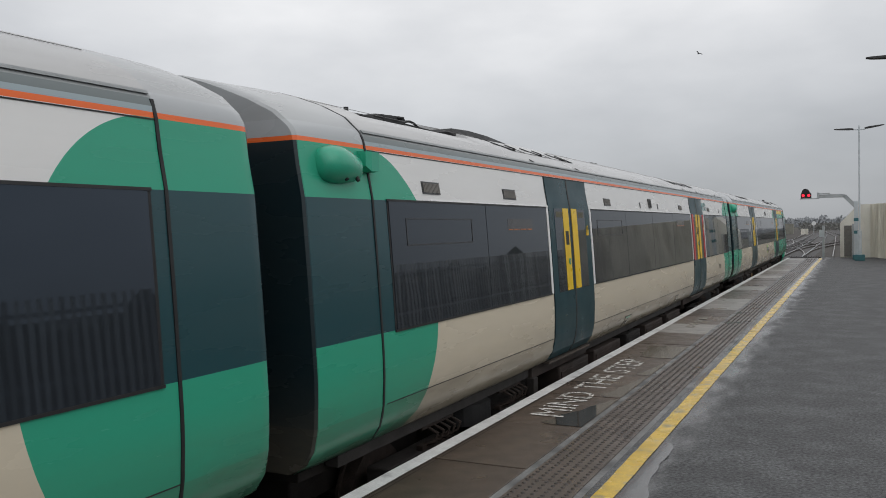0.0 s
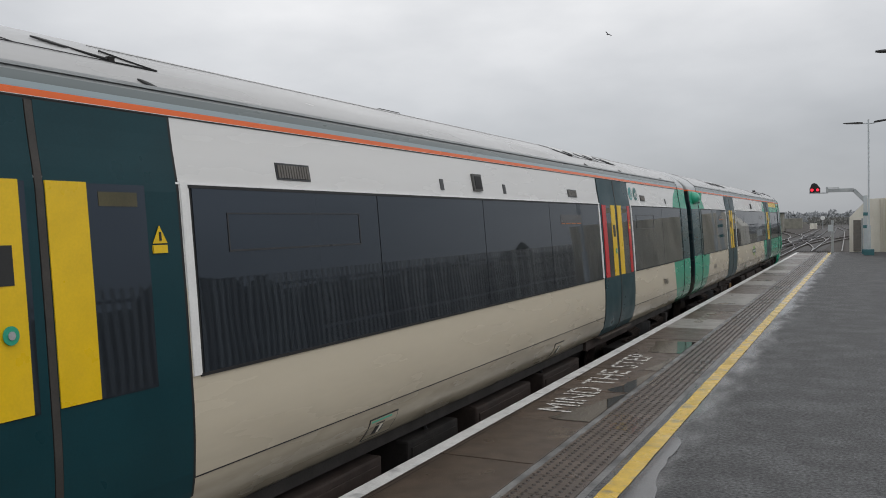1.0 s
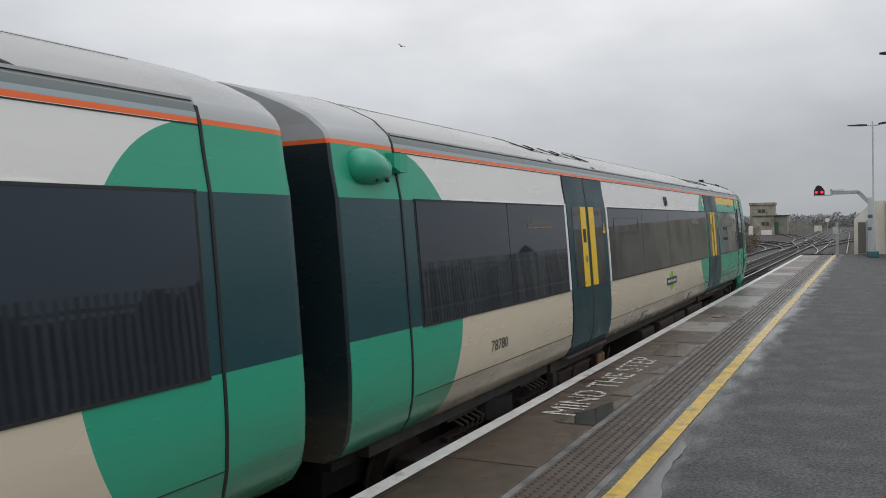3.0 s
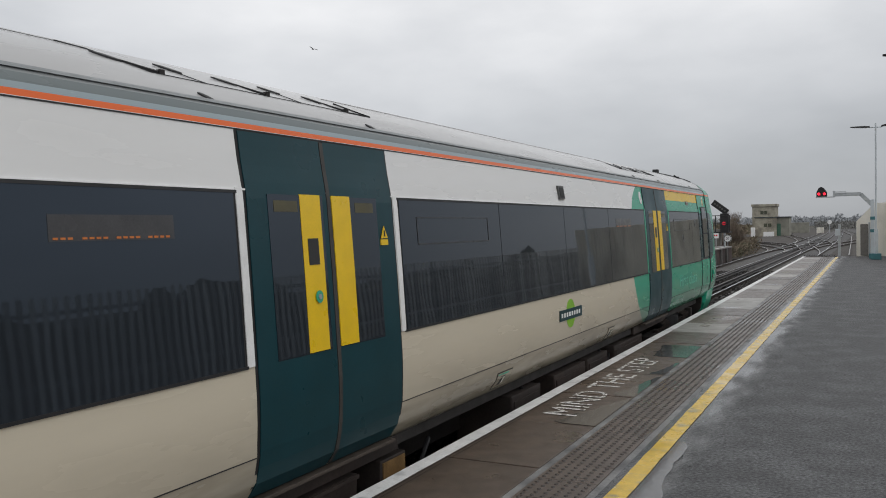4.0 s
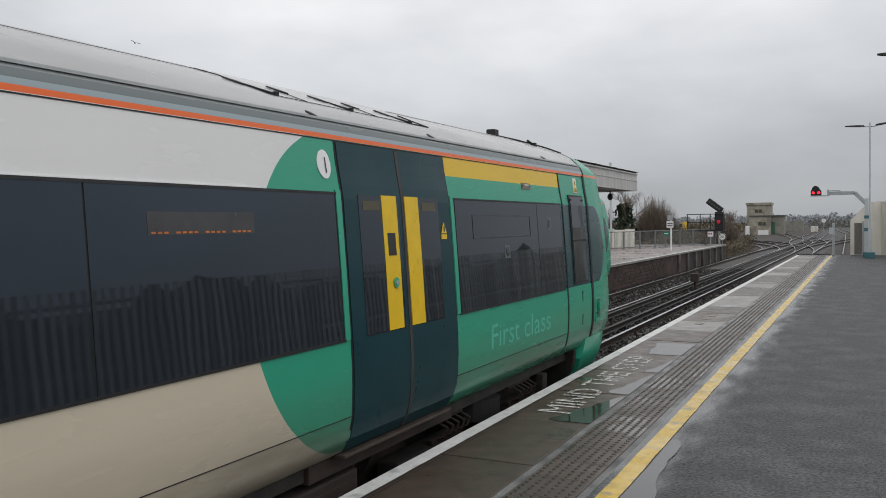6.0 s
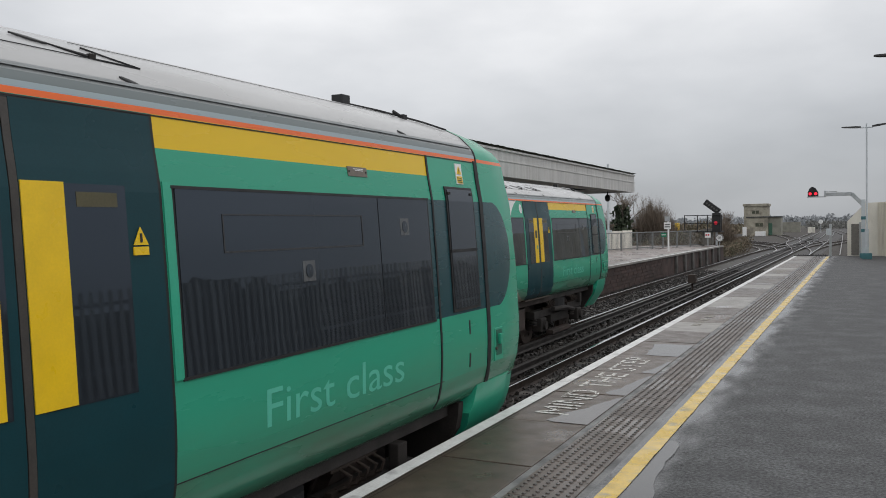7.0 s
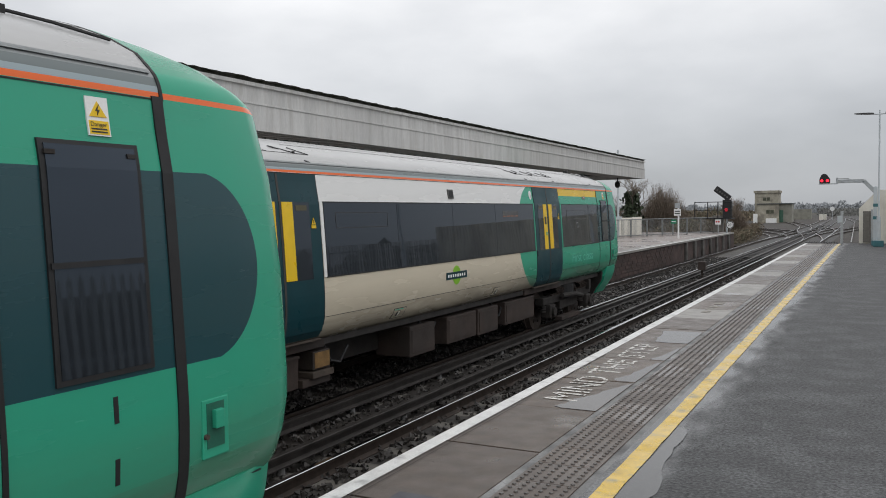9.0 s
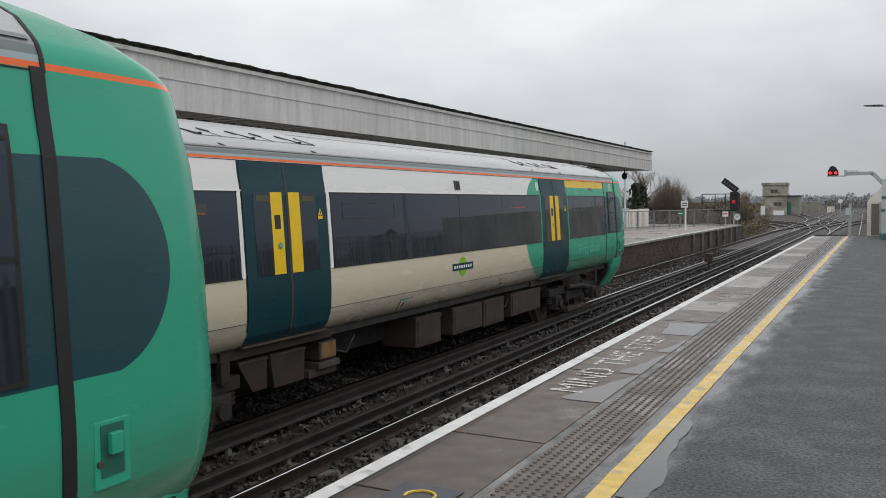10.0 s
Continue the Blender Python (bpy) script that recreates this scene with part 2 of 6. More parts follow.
canopy_white = surface("weathered_canopy_boards", (0.50, 0.497, 0.487), 0.7, vary=0.13, scale=2.0, fine=30, stretch=(1, 3.2, 0.35), second=(0.45, 0.44, 0.425), second_scale=2.4, second_edge=(0.48, 0.66))
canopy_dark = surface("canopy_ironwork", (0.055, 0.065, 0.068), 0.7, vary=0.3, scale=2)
moss = surface("mossy_roof_edge", (0.10, 0.10, 0.085), 0.9, vary=0.4, scale=12, fine=40, bump=0.8, second=(0.05, 0.055, 0.035), second_scale=5)
cream_panel = surface("cream_corrugated_sheet", (0.74, 0.715, 0.64), 0.6, vary=0.1, scale=2, stretch=(1, 1, 0.3), second=(0.60, 0.57, 0.50), second_scale=1.6)
render_wall = surface("stained_render", (0.36, 0.335, 0.27), 0.85, vary=0.16, scale=1.2, fine=9, second=(0.22, 0.20, 0.165), second_scale=0.7)
green_door_mat = surface("green_door", (0.05, 0.13, 0.09), 0.5, vary=0.15)
bark = surface("bare_bark", (0.095, 0.08, 0.066), 0.9, vary=0.25, scale=6)
twig = surface("winter_twigs", (0.17, 0.135, 0.105), 0.9, vary=0.25, scale=2)
ivy_mat = surface("ivy_leaves", (0.035, 0.05, 0.025), 0.7, vary=0.4, scale=3)
scrub = surface("winter_scrub", (0.16, 0.128, 0.09), 0.95, vary=0.35, scale=1.0, fine=6, second=(0.09, 0.085, 0.055), second_scale=0.5)
fence_pale = surface("weathered_palisade", (0.55, 0.54, 0.50), 0.7, vary=0.2, scale=3, random_tint=0.35)
hedge_mat = surface("dark_hedge", (0.055, 0.058, 0.042), 0.95, vary=0.4, scale=2, fine=12)
pink_paving = surface("far_platform_paving", (0.22, 0.185, 0.17), 0.5, vary=0.16, scale=1.2, fine=20, wet=(0.5, 0.45, 0.65, 0.15))
gull_mat = surface("gull_feathers", (0.16, 0.16, 0.17), 0.8, vary=0.1)
sticker_blue = surface("dark_floor_sticker", (0.03, 0.035, 0.05), 0.4, vary=0.15)


def livery(name, kind):
    """Train body paint: the colour fields of the livery, laid out along the carriage (y) and up it (z)."""
    m = bpy.data.materials.new(name)
    m.use_nodes = True
    nt = m.node_tree
    add, link = nt.nodes.new, nt.links.new
    b = nt.nodes["Principled BSDF"]
    co, sep = add("ShaderNodeTexCoord"), add("ShaderNodeSeparateXYZ")
    link(co.outputs["Object"], sep.inputs[0])
    y, z = sep.outputs["Y"], sep.outputs["Z"]

    def op(kind_, a, c=None):
        n = add("ShaderNodeMath")
        n.operation = kind_
        for k, v in enumerate((a, c)):
            if v is None:
                continue
            if isinstance(v, (int, float)):
                n.inputs[k].default_value = v
            else:
                link(v, n.inputs[k])
        return n.outputs[0]

    def band(v, lo, hi):
        return op("MULTIPLY", op("GREATER_THAN", v, lo), op("LESS_THAN", v, hi))

    def oval(yc, zc, ry, rz):
        return op("LESS_THAN", op("ADD", op("POWER", op("ABSOLUTE", op("DIVIDE", op("SUBTRACT", y, yc), ry)), 2.0),
                                  op("POWER", op("ABSOLUTE", op("DIVIDE", op("SUBTRACT", z, zc), rz)), 2.0)), 1.0)

    def over(col, paint, mask):
        n = add("ShaderNodeMix")
        n.data_type = "RGBA"
        link(mask, n.inputs["Factor"])
        if isinstance(col, tuple):
            n.inputs["A"].default_value = (*col, 1)
        else:
            link(col, n.inputs["A"])
        n.inputs["B"].default_value = (*paint, 1)
        return n.outputs["Result"]

    R = 0.915
    col = over(CREAM, WHITE, op("GREATER_THAN", z, R + 1.4))
    body_zone = op("LESS_THAN", z, R + 2.262)
    near_end = op("MAXIMUM", op("LESS_THAN", y, 0.86), oval(0.86, R + 1.17, 0.89, 1.10))
    col = over(col, GREEN, op("MULTIPLY", near_end, body_zone))
    if kind == "end":
        far_end = op("MAXIMUM", op("GREATER_THAN", y, 13.68), oval(13.68, R + 1.27, 1.03, 1.06))
    else:
        far_end = op("MAXIMUM", op("GREATER_THAN", y, 18.83), oval(18.83, R + 1.17, 0.865, 1.10))
    col = over(col, GREEN, op("MULTIPLY", far_end, body_zone))
    teal_zone = band(z, R + 0.96, R + 1.905)
    if kind == "end":
        in_nose = op("MAXIMUM", op("LESS_THAN", y, 19.16), oval(19.16, R + 1.43, 0.452, 0.485))
        col = over(col, TEAL, op("MULTIPLY", op("MULTIPLY", teal_zone, in_nose), op("MAXIMUM", op("LESS_THAN", y, 1.2), op("GREATER_THAN", y, 17.9))))
        col = over(col, YELLOW, op("MULTIPLY", band(z, R + 2.095, R + 2.262), band(y, 15.19, 18.06)))
        nose = op("GREATER_THAN", y, 19.02)
    else:
        col = over(col, TEAL, op("MULTIPLY", teal_zone, op("MAXIMUM", op("LESS_THAN", y, 1.2), op("GREATER_THAN", y, 18.45))))
        col = over(col, (0.006, 0.020, 0.027), op("MULTIPLY", op("MAXIMUM", op("LESS_THAN", y, 0.075), op("GREATER_THAN", y, 19.555)), body_zone))
    if kind == "end":
        col = over(col, (0.006, 0.020, 0.027), op("MULTIPLY", op("LESS_THAN", y, 0.075), body_zone))
    # cantrail line, grey bands and roof
    upper = op("GREATER_THAN", z, R + 2.262)
    roof_col = over((0.33, 0.40, 0.43), (0.17, 0.20, 0.205), band(z, R + 2.322, R + 2.366))
    roof_col = over(roof_col, (0.30, 0.32, 0.325), band(z, R + 2.366, R + 2.395))
    roof_col = over(roof_col, (0.48, 0.485, 0.49), op("GREATER_THAN", z, R + 2.395))
    roof_col = over(roof_col, (0.44, 0.46, 0.475), op("LESS_THAN", y, 0.85))
    if kind == "end":
        roof_col = over(roof_col, GREEN, nose)
    else:
        roof_col = over(roof_col, (0.44, 0.46, 0.475), op("GREATER_THAN", y, 18.86))
    roof_col = over(roof_col, ORANGE, band(z, R + 2.262, R + 2.292))
    mx = add("ShaderNodeMix")
    mx.data_type = "RGBA"
    link(upper, mx.inputs["Factor"])
    link(col, mx.inputs["A"])
    link(roof_col, mx.inputs["B"])
    col = mx.outputs["Result"]
    # brake dust and streaks, heavier on the skirt and roof, plus painted skirt shade
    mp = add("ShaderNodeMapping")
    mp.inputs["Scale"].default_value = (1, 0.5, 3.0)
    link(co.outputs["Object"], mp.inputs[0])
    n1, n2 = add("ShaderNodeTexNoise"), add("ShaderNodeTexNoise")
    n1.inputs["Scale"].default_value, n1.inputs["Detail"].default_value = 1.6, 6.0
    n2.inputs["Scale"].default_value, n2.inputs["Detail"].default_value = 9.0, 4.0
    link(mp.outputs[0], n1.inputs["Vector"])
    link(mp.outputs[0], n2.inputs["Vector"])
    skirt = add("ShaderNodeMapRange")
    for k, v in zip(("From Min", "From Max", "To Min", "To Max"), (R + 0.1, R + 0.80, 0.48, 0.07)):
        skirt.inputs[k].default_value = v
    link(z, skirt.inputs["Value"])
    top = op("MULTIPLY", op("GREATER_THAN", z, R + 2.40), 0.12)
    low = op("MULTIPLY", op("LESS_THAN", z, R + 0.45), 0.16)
    dirt_and_shade = op("MULTIPLY", op("ADD", op("ADD", skirt.outputs[0], low), top), op("ADD", op("MULTIPLY", n1.outputs["Fac"], 1.5), op("MULTIPLY", n2.outputs["Fac"], 0.5)))
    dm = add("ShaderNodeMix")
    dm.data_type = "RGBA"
    link(dirt_and_shade, dm.inputs["Factor"])
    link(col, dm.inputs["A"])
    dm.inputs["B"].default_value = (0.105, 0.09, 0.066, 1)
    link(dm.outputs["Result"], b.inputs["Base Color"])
    b.inputs["Specular IOR Level"].default_value = 0.40
    rr = add("ShaderNodeMapRange")
    for k, v in zip(("To Min", "To Max"), (0.17, 0.36)):
        rr.inputs[k].default_value = v
    link(n1.outputs["Fac"], rr.inputs["Value"])
    link(rr.outputs[0], b.inputs["Roughness"])
    wave, relief = add("ShaderNodeTexNoise"), add("ShaderNodeBump")
    wave.inputs["Scale"].default_value, wave.inputs["Detail"].default_value = 1.3, 2.0
    link(mp.outputs[0], wave.inputs["Vector"])
    relief.inputs["Strength"].default_value, relief.inputs["Distance"].default_value = 0.03, 0.02
    link(wave.outputs["Fac"], relief.inputs["Height"])
    link(relief.outputs[0], b.inputs["Normal"])
    MATS[name] = m
    return m


# ------------------------------------------------------------------ mesh helpers
def part(name, bm, material, parent=None, label="", smooth=False, at=None):
    """Links a bmesh as one mesh object, under parent if one is given."""
    me = bpy.data.meshes.new(name)
    bmesh.ops.recalc_face_normals(bm, faces=bm.faces)
    bm.to_mesh(me)
    bm.free()
    me.materials.append(material)
    if smooth:
        me.shade_smooth()
        me.set_sharp_from_angle(angle=radians(35))
    ob = new(name, me)
    if at is not None:
        ob.matrix_basis = at
    ob.parent = parent
    return tagged(ob, label)


def box(bm, x0, x1, y0, y1, z0, z1, bevel=0.0, m=None):
    verts = [bm.verts.new((x, y, z)) for x in (x0, x1) for y in (y0, y1) for z in (z0, z1)]
    faces = [bm.faces.new([verts[i] for i in f]) for f in ((0, 1, 3, 2), (4, 6, 7, 5), (0, 4, 5, 1), (2, 3, 7, 6), (0, 2, 6, 4), (1, 5, 7, 3))]
    if bevel:
        edges = {e for f in faces for e in f.edges}
        made = bmesh.ops.bevel(bm, geom=list(edges), offset=bevel, segments=2, affect="EDGES", profile=0.6)
        verts = list({v for f in made["faces"] for v in f.verts} | {v for v in verts if v.is_valid})
    if m is not None:
        bmesh.ops.transform(bm, matrix=m, verts=verts)
    return bm


def boxed(*dims, **kw):
    return box(bmesh.new(), *dims, **kw)


def tube(bm, pts, r, n=8, r_end=None, cap=True):
    """A round bar along points, tapering to r_end."""
    pts = [Vector(p) for p in pts]
    rings = []
    for i, p in enumerate(pts):
        d = (pts[min(i + 1, len(pts) - 1)] - pts[max(i - 1, 0)]).normalized()
        side = d.orthogonal().normalized()
        up = d.cross(side)
        rad = r if r_end is None else r + (r_end - r) * i / (len(pts) - 1)
        rings.append([bm.verts.new(p + rad * (math.cos(2 * math.pi * k / n) * side + math.sin(2 * math.pi * k / n) * up)) for k in range(n)])
    for a, c in zip(rings, rings[1:]):
        # rings may start at different angles: join each vertex with the nearest
        off = min(range(n), key=lambda o: sum((a[k].co - c[(k + o) % n].co).length for k in range(n)))
        for k in range(n):
            bm.faces.new((a[k], a[(k + 1) % n], c[(k + 1 + off) % n], c[(k + off) % n]))
    if cap:
        bm.faces.new(rings[0][::-1])
        bm.faces.new(rings[-1])
    return bm


def disc(bm, c, axis, r, depth, n=24):
    c, axis = Vector(c), Vector(axis).normalized()
    return tube(bm, [c - axis * depth / 2, c + axis * depth / 2], r, n)


def empty(name, label, category, group="", m=None):
    ob = new(name)
    ob.empty_display_size = 0.2
    if m is not None:
        ob.matrix_basis = m
    return tagged(ob, label, category, group)


def letters(text, size, spacing=1.0):
    """Outline points of a line of text as a flat mesh: vertices (across, up) and faces."""
    cu = bpy.data.curves.new("line", "FONT")
    cu.body, cu.size, cu.resolution_u, cu.space_character = text, size, 3, spacing
    ob = bpy.data.objects.new("line", cu)
    scene.collection.objects.link(ob)
    dg = bpy.context.evaluated_depsgraph_get()
    me = bpy.data.meshes.new_from_object(ob.evaluated_get(dg))
    vs, fs = [v.co.copy() for v in me.vertices], [tuple(p.vertices) for p in me.polygons]
    bpy.data.objects.remove(ob)
    bpy.data.curves.remove(cu)
    bpy.data.meshes.remove(me)
    return vs, fs

# ------------------------------------------------------------------ ground, tracks, platforms
RAIL = -0.915
TRACK_1, TRACK_2 = -1.45, -4.62


def structure(name, bm, material, label, category, smooth=False):
    return tagged(part(name, bm, material, None, label, smooth), category=category, kind="structure")


def flat_sheet(x0, x1, y0, y1, z, step_x, step_y, rise=0.0):
    bm = bmesh.new()
    nx, ny = max(1, round((x1 - x0) / step_x)), max(1, round((y1 - y0) / step_y))
    grid = [[bm.verts.new((x0 + (x1 - x0) * i / nx, y0 + (y1 - y0) * j / ny,
                           z + rise * noise.noise((i * 0.9, j * 0.9, 3.1)))) for j in range(ny + 1)] for i in range(nx + 1)]
    for i in range(nx):
        for j in range(ny):
            bm.faces.new((grid[i][j], grid[i + 1][j], grid[i + 1][j + 1], grid[i][j + 1]))
    return bm


def build_ground():
    structure("ground", flat_sheet(-1500, 1500, -200, 3000, -1.22, 3000, 3200), ground_mat, "dull brown trackside earth and winter grass reaching the horizon", "ground")
    structure("trackbed", boxed(-6.02, -0.05, -30, 400, -1.21, -1.075), ballast_mat, "dark oily ballast bed under the two tracks", "trackbed")


def ballast_stones():
    """Loose stones on the part of the bed that lies in view."""
    rng = np.random.default_rng(4)
    base = np.array([(1, 1, 1), (1, -1, -1), (-1, 1, -1), (-1, -1, 1), (1, 0.1, 0), (-0.1, 1.1, 0), (0, 0, 1.2), (0.1, -1.2, -0.1)])
    hull_bm = bmesh.new()
    for v in base:
        hull_bm.verts.new(v)
    bmesh.ops.convex_hull(hull_bm, input=hull_bm.verts)
    hull_bm.verts.index_update()
    bv = np.array([v.co for v in hull_bm.verts])
    bf = np.array([[v.index for v in f.verts] for f in hull_bm.faces])
    hull_bm.free()
    count = 26000
    x = np.where(np.arange(count) < 20500, rng.uniform(-6.0, -0.8, count), rng.uniform(-0.62, 0.02, count))
    y = 3.5 + 46 * rng.uniform(0, 1, count) ** 1.7
    size = rng.uniform(0.014, 0.030, count) * (1 + 0.012 * y)
    ang = rng.uniform(0, 6.28, (count, 3))
    vs = np.empty((count, len(bv), 3))
    for k in range(count):
        r = np.array(Euler(ang[k]).to_matrix())
        vs[k] = (bv * rng.uniform(0.6, 1.0, 3) * size[k]) @ r.T + (x[k], y[k], -1.075 + size[k] * 0.35 + rng.uniform(0, 0.025))
    faces = (bf[None] + (np.arange(count) * len(bv))[:, None, None]).reshape(-1, 3)
    me = bpy.data.meshes.new("ballast")
    me.from_pydata(vs.reshape(-1, 3).tolist(), [], faces.tolist())
    me.materials.append(ballast_mat)
    tagged(new("ballast", me), "dark brown-grey crushed stone ballast between the rails", "ballast", kind="stuff")


def rail_profile(bm, pts, head=0.036, foot=0.07, h=0.159):
    """A flat-bottomed rail swept along ground points (x, y, top z)."""
    sec = [(-foot, -h), (foot, -h), (foot, -h + 0.012), (0.012, -h + 0.035), (0.012, -0.045), (head, -0.035), (head, -0.004), (head - 0.008, 0),
           (-head + 0.008, 0), (-head, -0.004), (-head, -0.035), (-0.012, -0.045), (-0.012, -h + 0.035), (-foot, -h + 0.012)]
    rings = []
    for i, p in enumerate(pts):
        a, c = Vector(pts[max(i - 1, 0)]), Vector(pts[min(i + 1, len(pts) - 1)])
        d = (c - a).normalized()
        side = Vector((d.y, -d.x, 0))
        rings.append([bm.verts.new(Vector(p) + side * s + Vector((0, 0, zz))) for s, zz in sec])
    for a, c in zip(rings, rings[1:]):
        for k in range(len(sec)):
            bm.faces.new((a[k], a[(k + 1) % len(sec)], c[(k + 1) % len(sec)], c[k]))
    return bm


def bend(x, y):
    """The two lines swing slowly to the left beyond the platforms."""
    return x - (0.00009 * max(0.0, y - 62) ** 2 if y > 62 else 0)


def track_line(xc, y0, y1, step):
    n = max(2, round((y1 - y0) / step))
    return [(bend(xc, y0 + (y1 - y0) * i / n), y0 + (y1 - y0) * i / n) for i in range(n + 1)]


def running_rail(pts, parent, name="rail", label="worn running rail with a bright head", head=None):
    ob = part(name, rail_profile(bmesh.new(), pts), rail_side, parent, label)
    ob.data.materials.append(head or rail_top)
    for f in ob.data.polygons:
        if f.normal.z > 0.7 and f.center.z > RAIL - 0.03:
            f.material_index = 1
    return ob


def build_track(name, xc, y0, y1, conductor, label, sleepers=True):
    top = tagged(empty(name, label, "railway track"), kind="structure")
    for side in (-0.7535, 0.7535):
        running_rail([(x + side, y, RAIL) for x, y in track_line(xc, y0, y1, 6)], top)
    if conductor:
        bm = rail_profile(bmesh.new(), [(x + conductor, y, RAIL + 0.076) for x, y in track_line(xc, y0, min(y1, 150), 6)], 0.045, 0.06, 0.14)
        part("conductor_rail", bm, third_mat, top, "dark conductor rail on insulators").data.materials.append(rail_top)
    if sleepers:
        bm = bmesh.new()
        box(bm, -1.25, 1.25, -0.13, 0.13, -0.16, 0, 0.02)
        first = part("sleeper", bm, sleeper_mat, top)
        me = first.data
        first.location = (xc, 3.0, RAIL - 0.155)
        for i in range(1, 95):
            s = new("sleeper", me)
            s.parent = top
            s.location = (bend(xc, 3.0 + 0.65 * i), 3.0 + 0.65 * i, RAIL - 0.155)
        bm = boxed(-0.06, 0.075, -0.075, 0.075, 0.0, 0.028, bevel=0.006)
        tube(bm, [(-0.03, -0.05, 0.03), (0.03, -0.055, 0.055), (0.06, 0.0, 0.05), (0.03, 0.055, 0.055), (-0.03, 0.03, 0.03)], 0.012, 5)
        clip = part("rail_clip", bm, rail_side, top, "rusty spring clip")
        clip.location = (xc + 0.85, 3.0, RAIL - 0.150)
        for i in range(1, 40):
            s = new("rail_clip", clip.data)
            s.parent = top
            s.location = (xc + 0.85, 3.0 + 0.65 * i, RAIL - 0.150)
        if conductor:
            bm = bmesh.new()
            tube(bm, [(0, 0, -0.09), (0, 0, -0.03), (0, 0, 0.02)], 0.05, 8, 0.035)
            pot = part("insulator", bm, seam_fill, top)
            pot.location = (xc + conductor, 4.3, RAIL - 0.06)
            for i in range(1, 20):
                s = new("insulator", pot.data)
                s.parent = top
                s.location = (xc + conductor, 4.3 + 2.6 * i, RAIL - 0.06)
    return top


def build_junction():
    """Crossovers and diverging lines beyond the platform ends."""
    def curve(x0, y0, x1, y1, n=14):
        return [(x0 + (x1 - x0) * (3 * k * k - 2 * k ** 3), y0 + (y1 - y0) * k) for k in (i / n for i in range(n + 1))]

    routes = [curve(bend(TRACK_1, 70), 70, bend(TRACK_2, 120), 120), curve(bend(TRACK_2, 75), 75, bend(TRACK_1, 130), 130),
              curve(bend(TRACK_2, 78), 78, -17, 140), curve(bend(TRACK_1, 82), 82, 3.2, 150), [(2.2, 70), (1.6, 110), (0.6, 170), (-4, 260)],
              [(-17, 140), (-28, 190)], curve(bend(TRACK_2, 95), 95, -22, 155), [(5.5, 75), (5.0, 130), (2.0, 220)],
              curve(bend(TRACK_1, 100), 100, bend(TRACK_2, 150), 150), curve(bend(TRACK_2, 110), 110, -14, 210), curve(-9.5, 92, -24, 150), [(-9.5, 92), (-9.3, 80), (-9.0, 70)]]
    for r in routes:
        top = tagged(empty("diverging_track", "rusty diverging track of a junction with dull rail heads", "railway track", "junction tracks"), kind="structure")
        for side in (-0.75, 0.75):
            running_rail([(x + side, y, RAIL - 0.002) for x, y in r], top, label="rusty rail with a dull head", head=dull_head)
    structure("junction_bed", boxed(-40, 9, 66.5, 400, -1.215, -1.09), junction_mat, "brown ballast area under the junction", "trackbed")
    # lineside cabinet and cable box between the tracks
    relay = empty("lineside_box", "small rusty lineside box on a short post between the tracks", "equipment box")
    bm = boxed(-3.28, -2.98, 34.0, 34.3, -0.72, -0.38, bevel=0.015)
    part("case", bm, box_mat, relay)
    part("post", boxed(-3.16, -3.10, 34.12, 34.18, -1.075, -0.72), rail_side, relay)


# ---- near platform
def pool(y0, y1, x_a, x_b, x_edge, z, n=26):
    """A thin sheet of water with one straight side and an uneven shore."""
    bm = bmesh.new()
    rows = []
    for k in range(n + 1):
        f = k / n
        shore = x_a + (x_b - x_a) * f + 0.045 * noise.noise((f * 5.0, y0, 1.7)) + 0.015 * noise.noise((f * 19.0, y0, 5.2))
        if abs(f - 0.5) > 0.46:
            shore += (x_edge - shore) * (abs(f - 0.5) - 0.46) * 6
        shore = min(shore, x_edge - 0.01) if x_a < x_edge else max(shore, x_edge + 0.01)
        y = y0 + (y1 - y0) * f
        rows.append((bm.verts.new((shore, y, z)), bm.verts.new((x_edge, y, z))))
    for (a, b), (c, d) in zip(rows, rows[1:]):
        bm.faces.new((a, b, d, c) if x_a < x_edge else (b, a, c, d))
    return bm


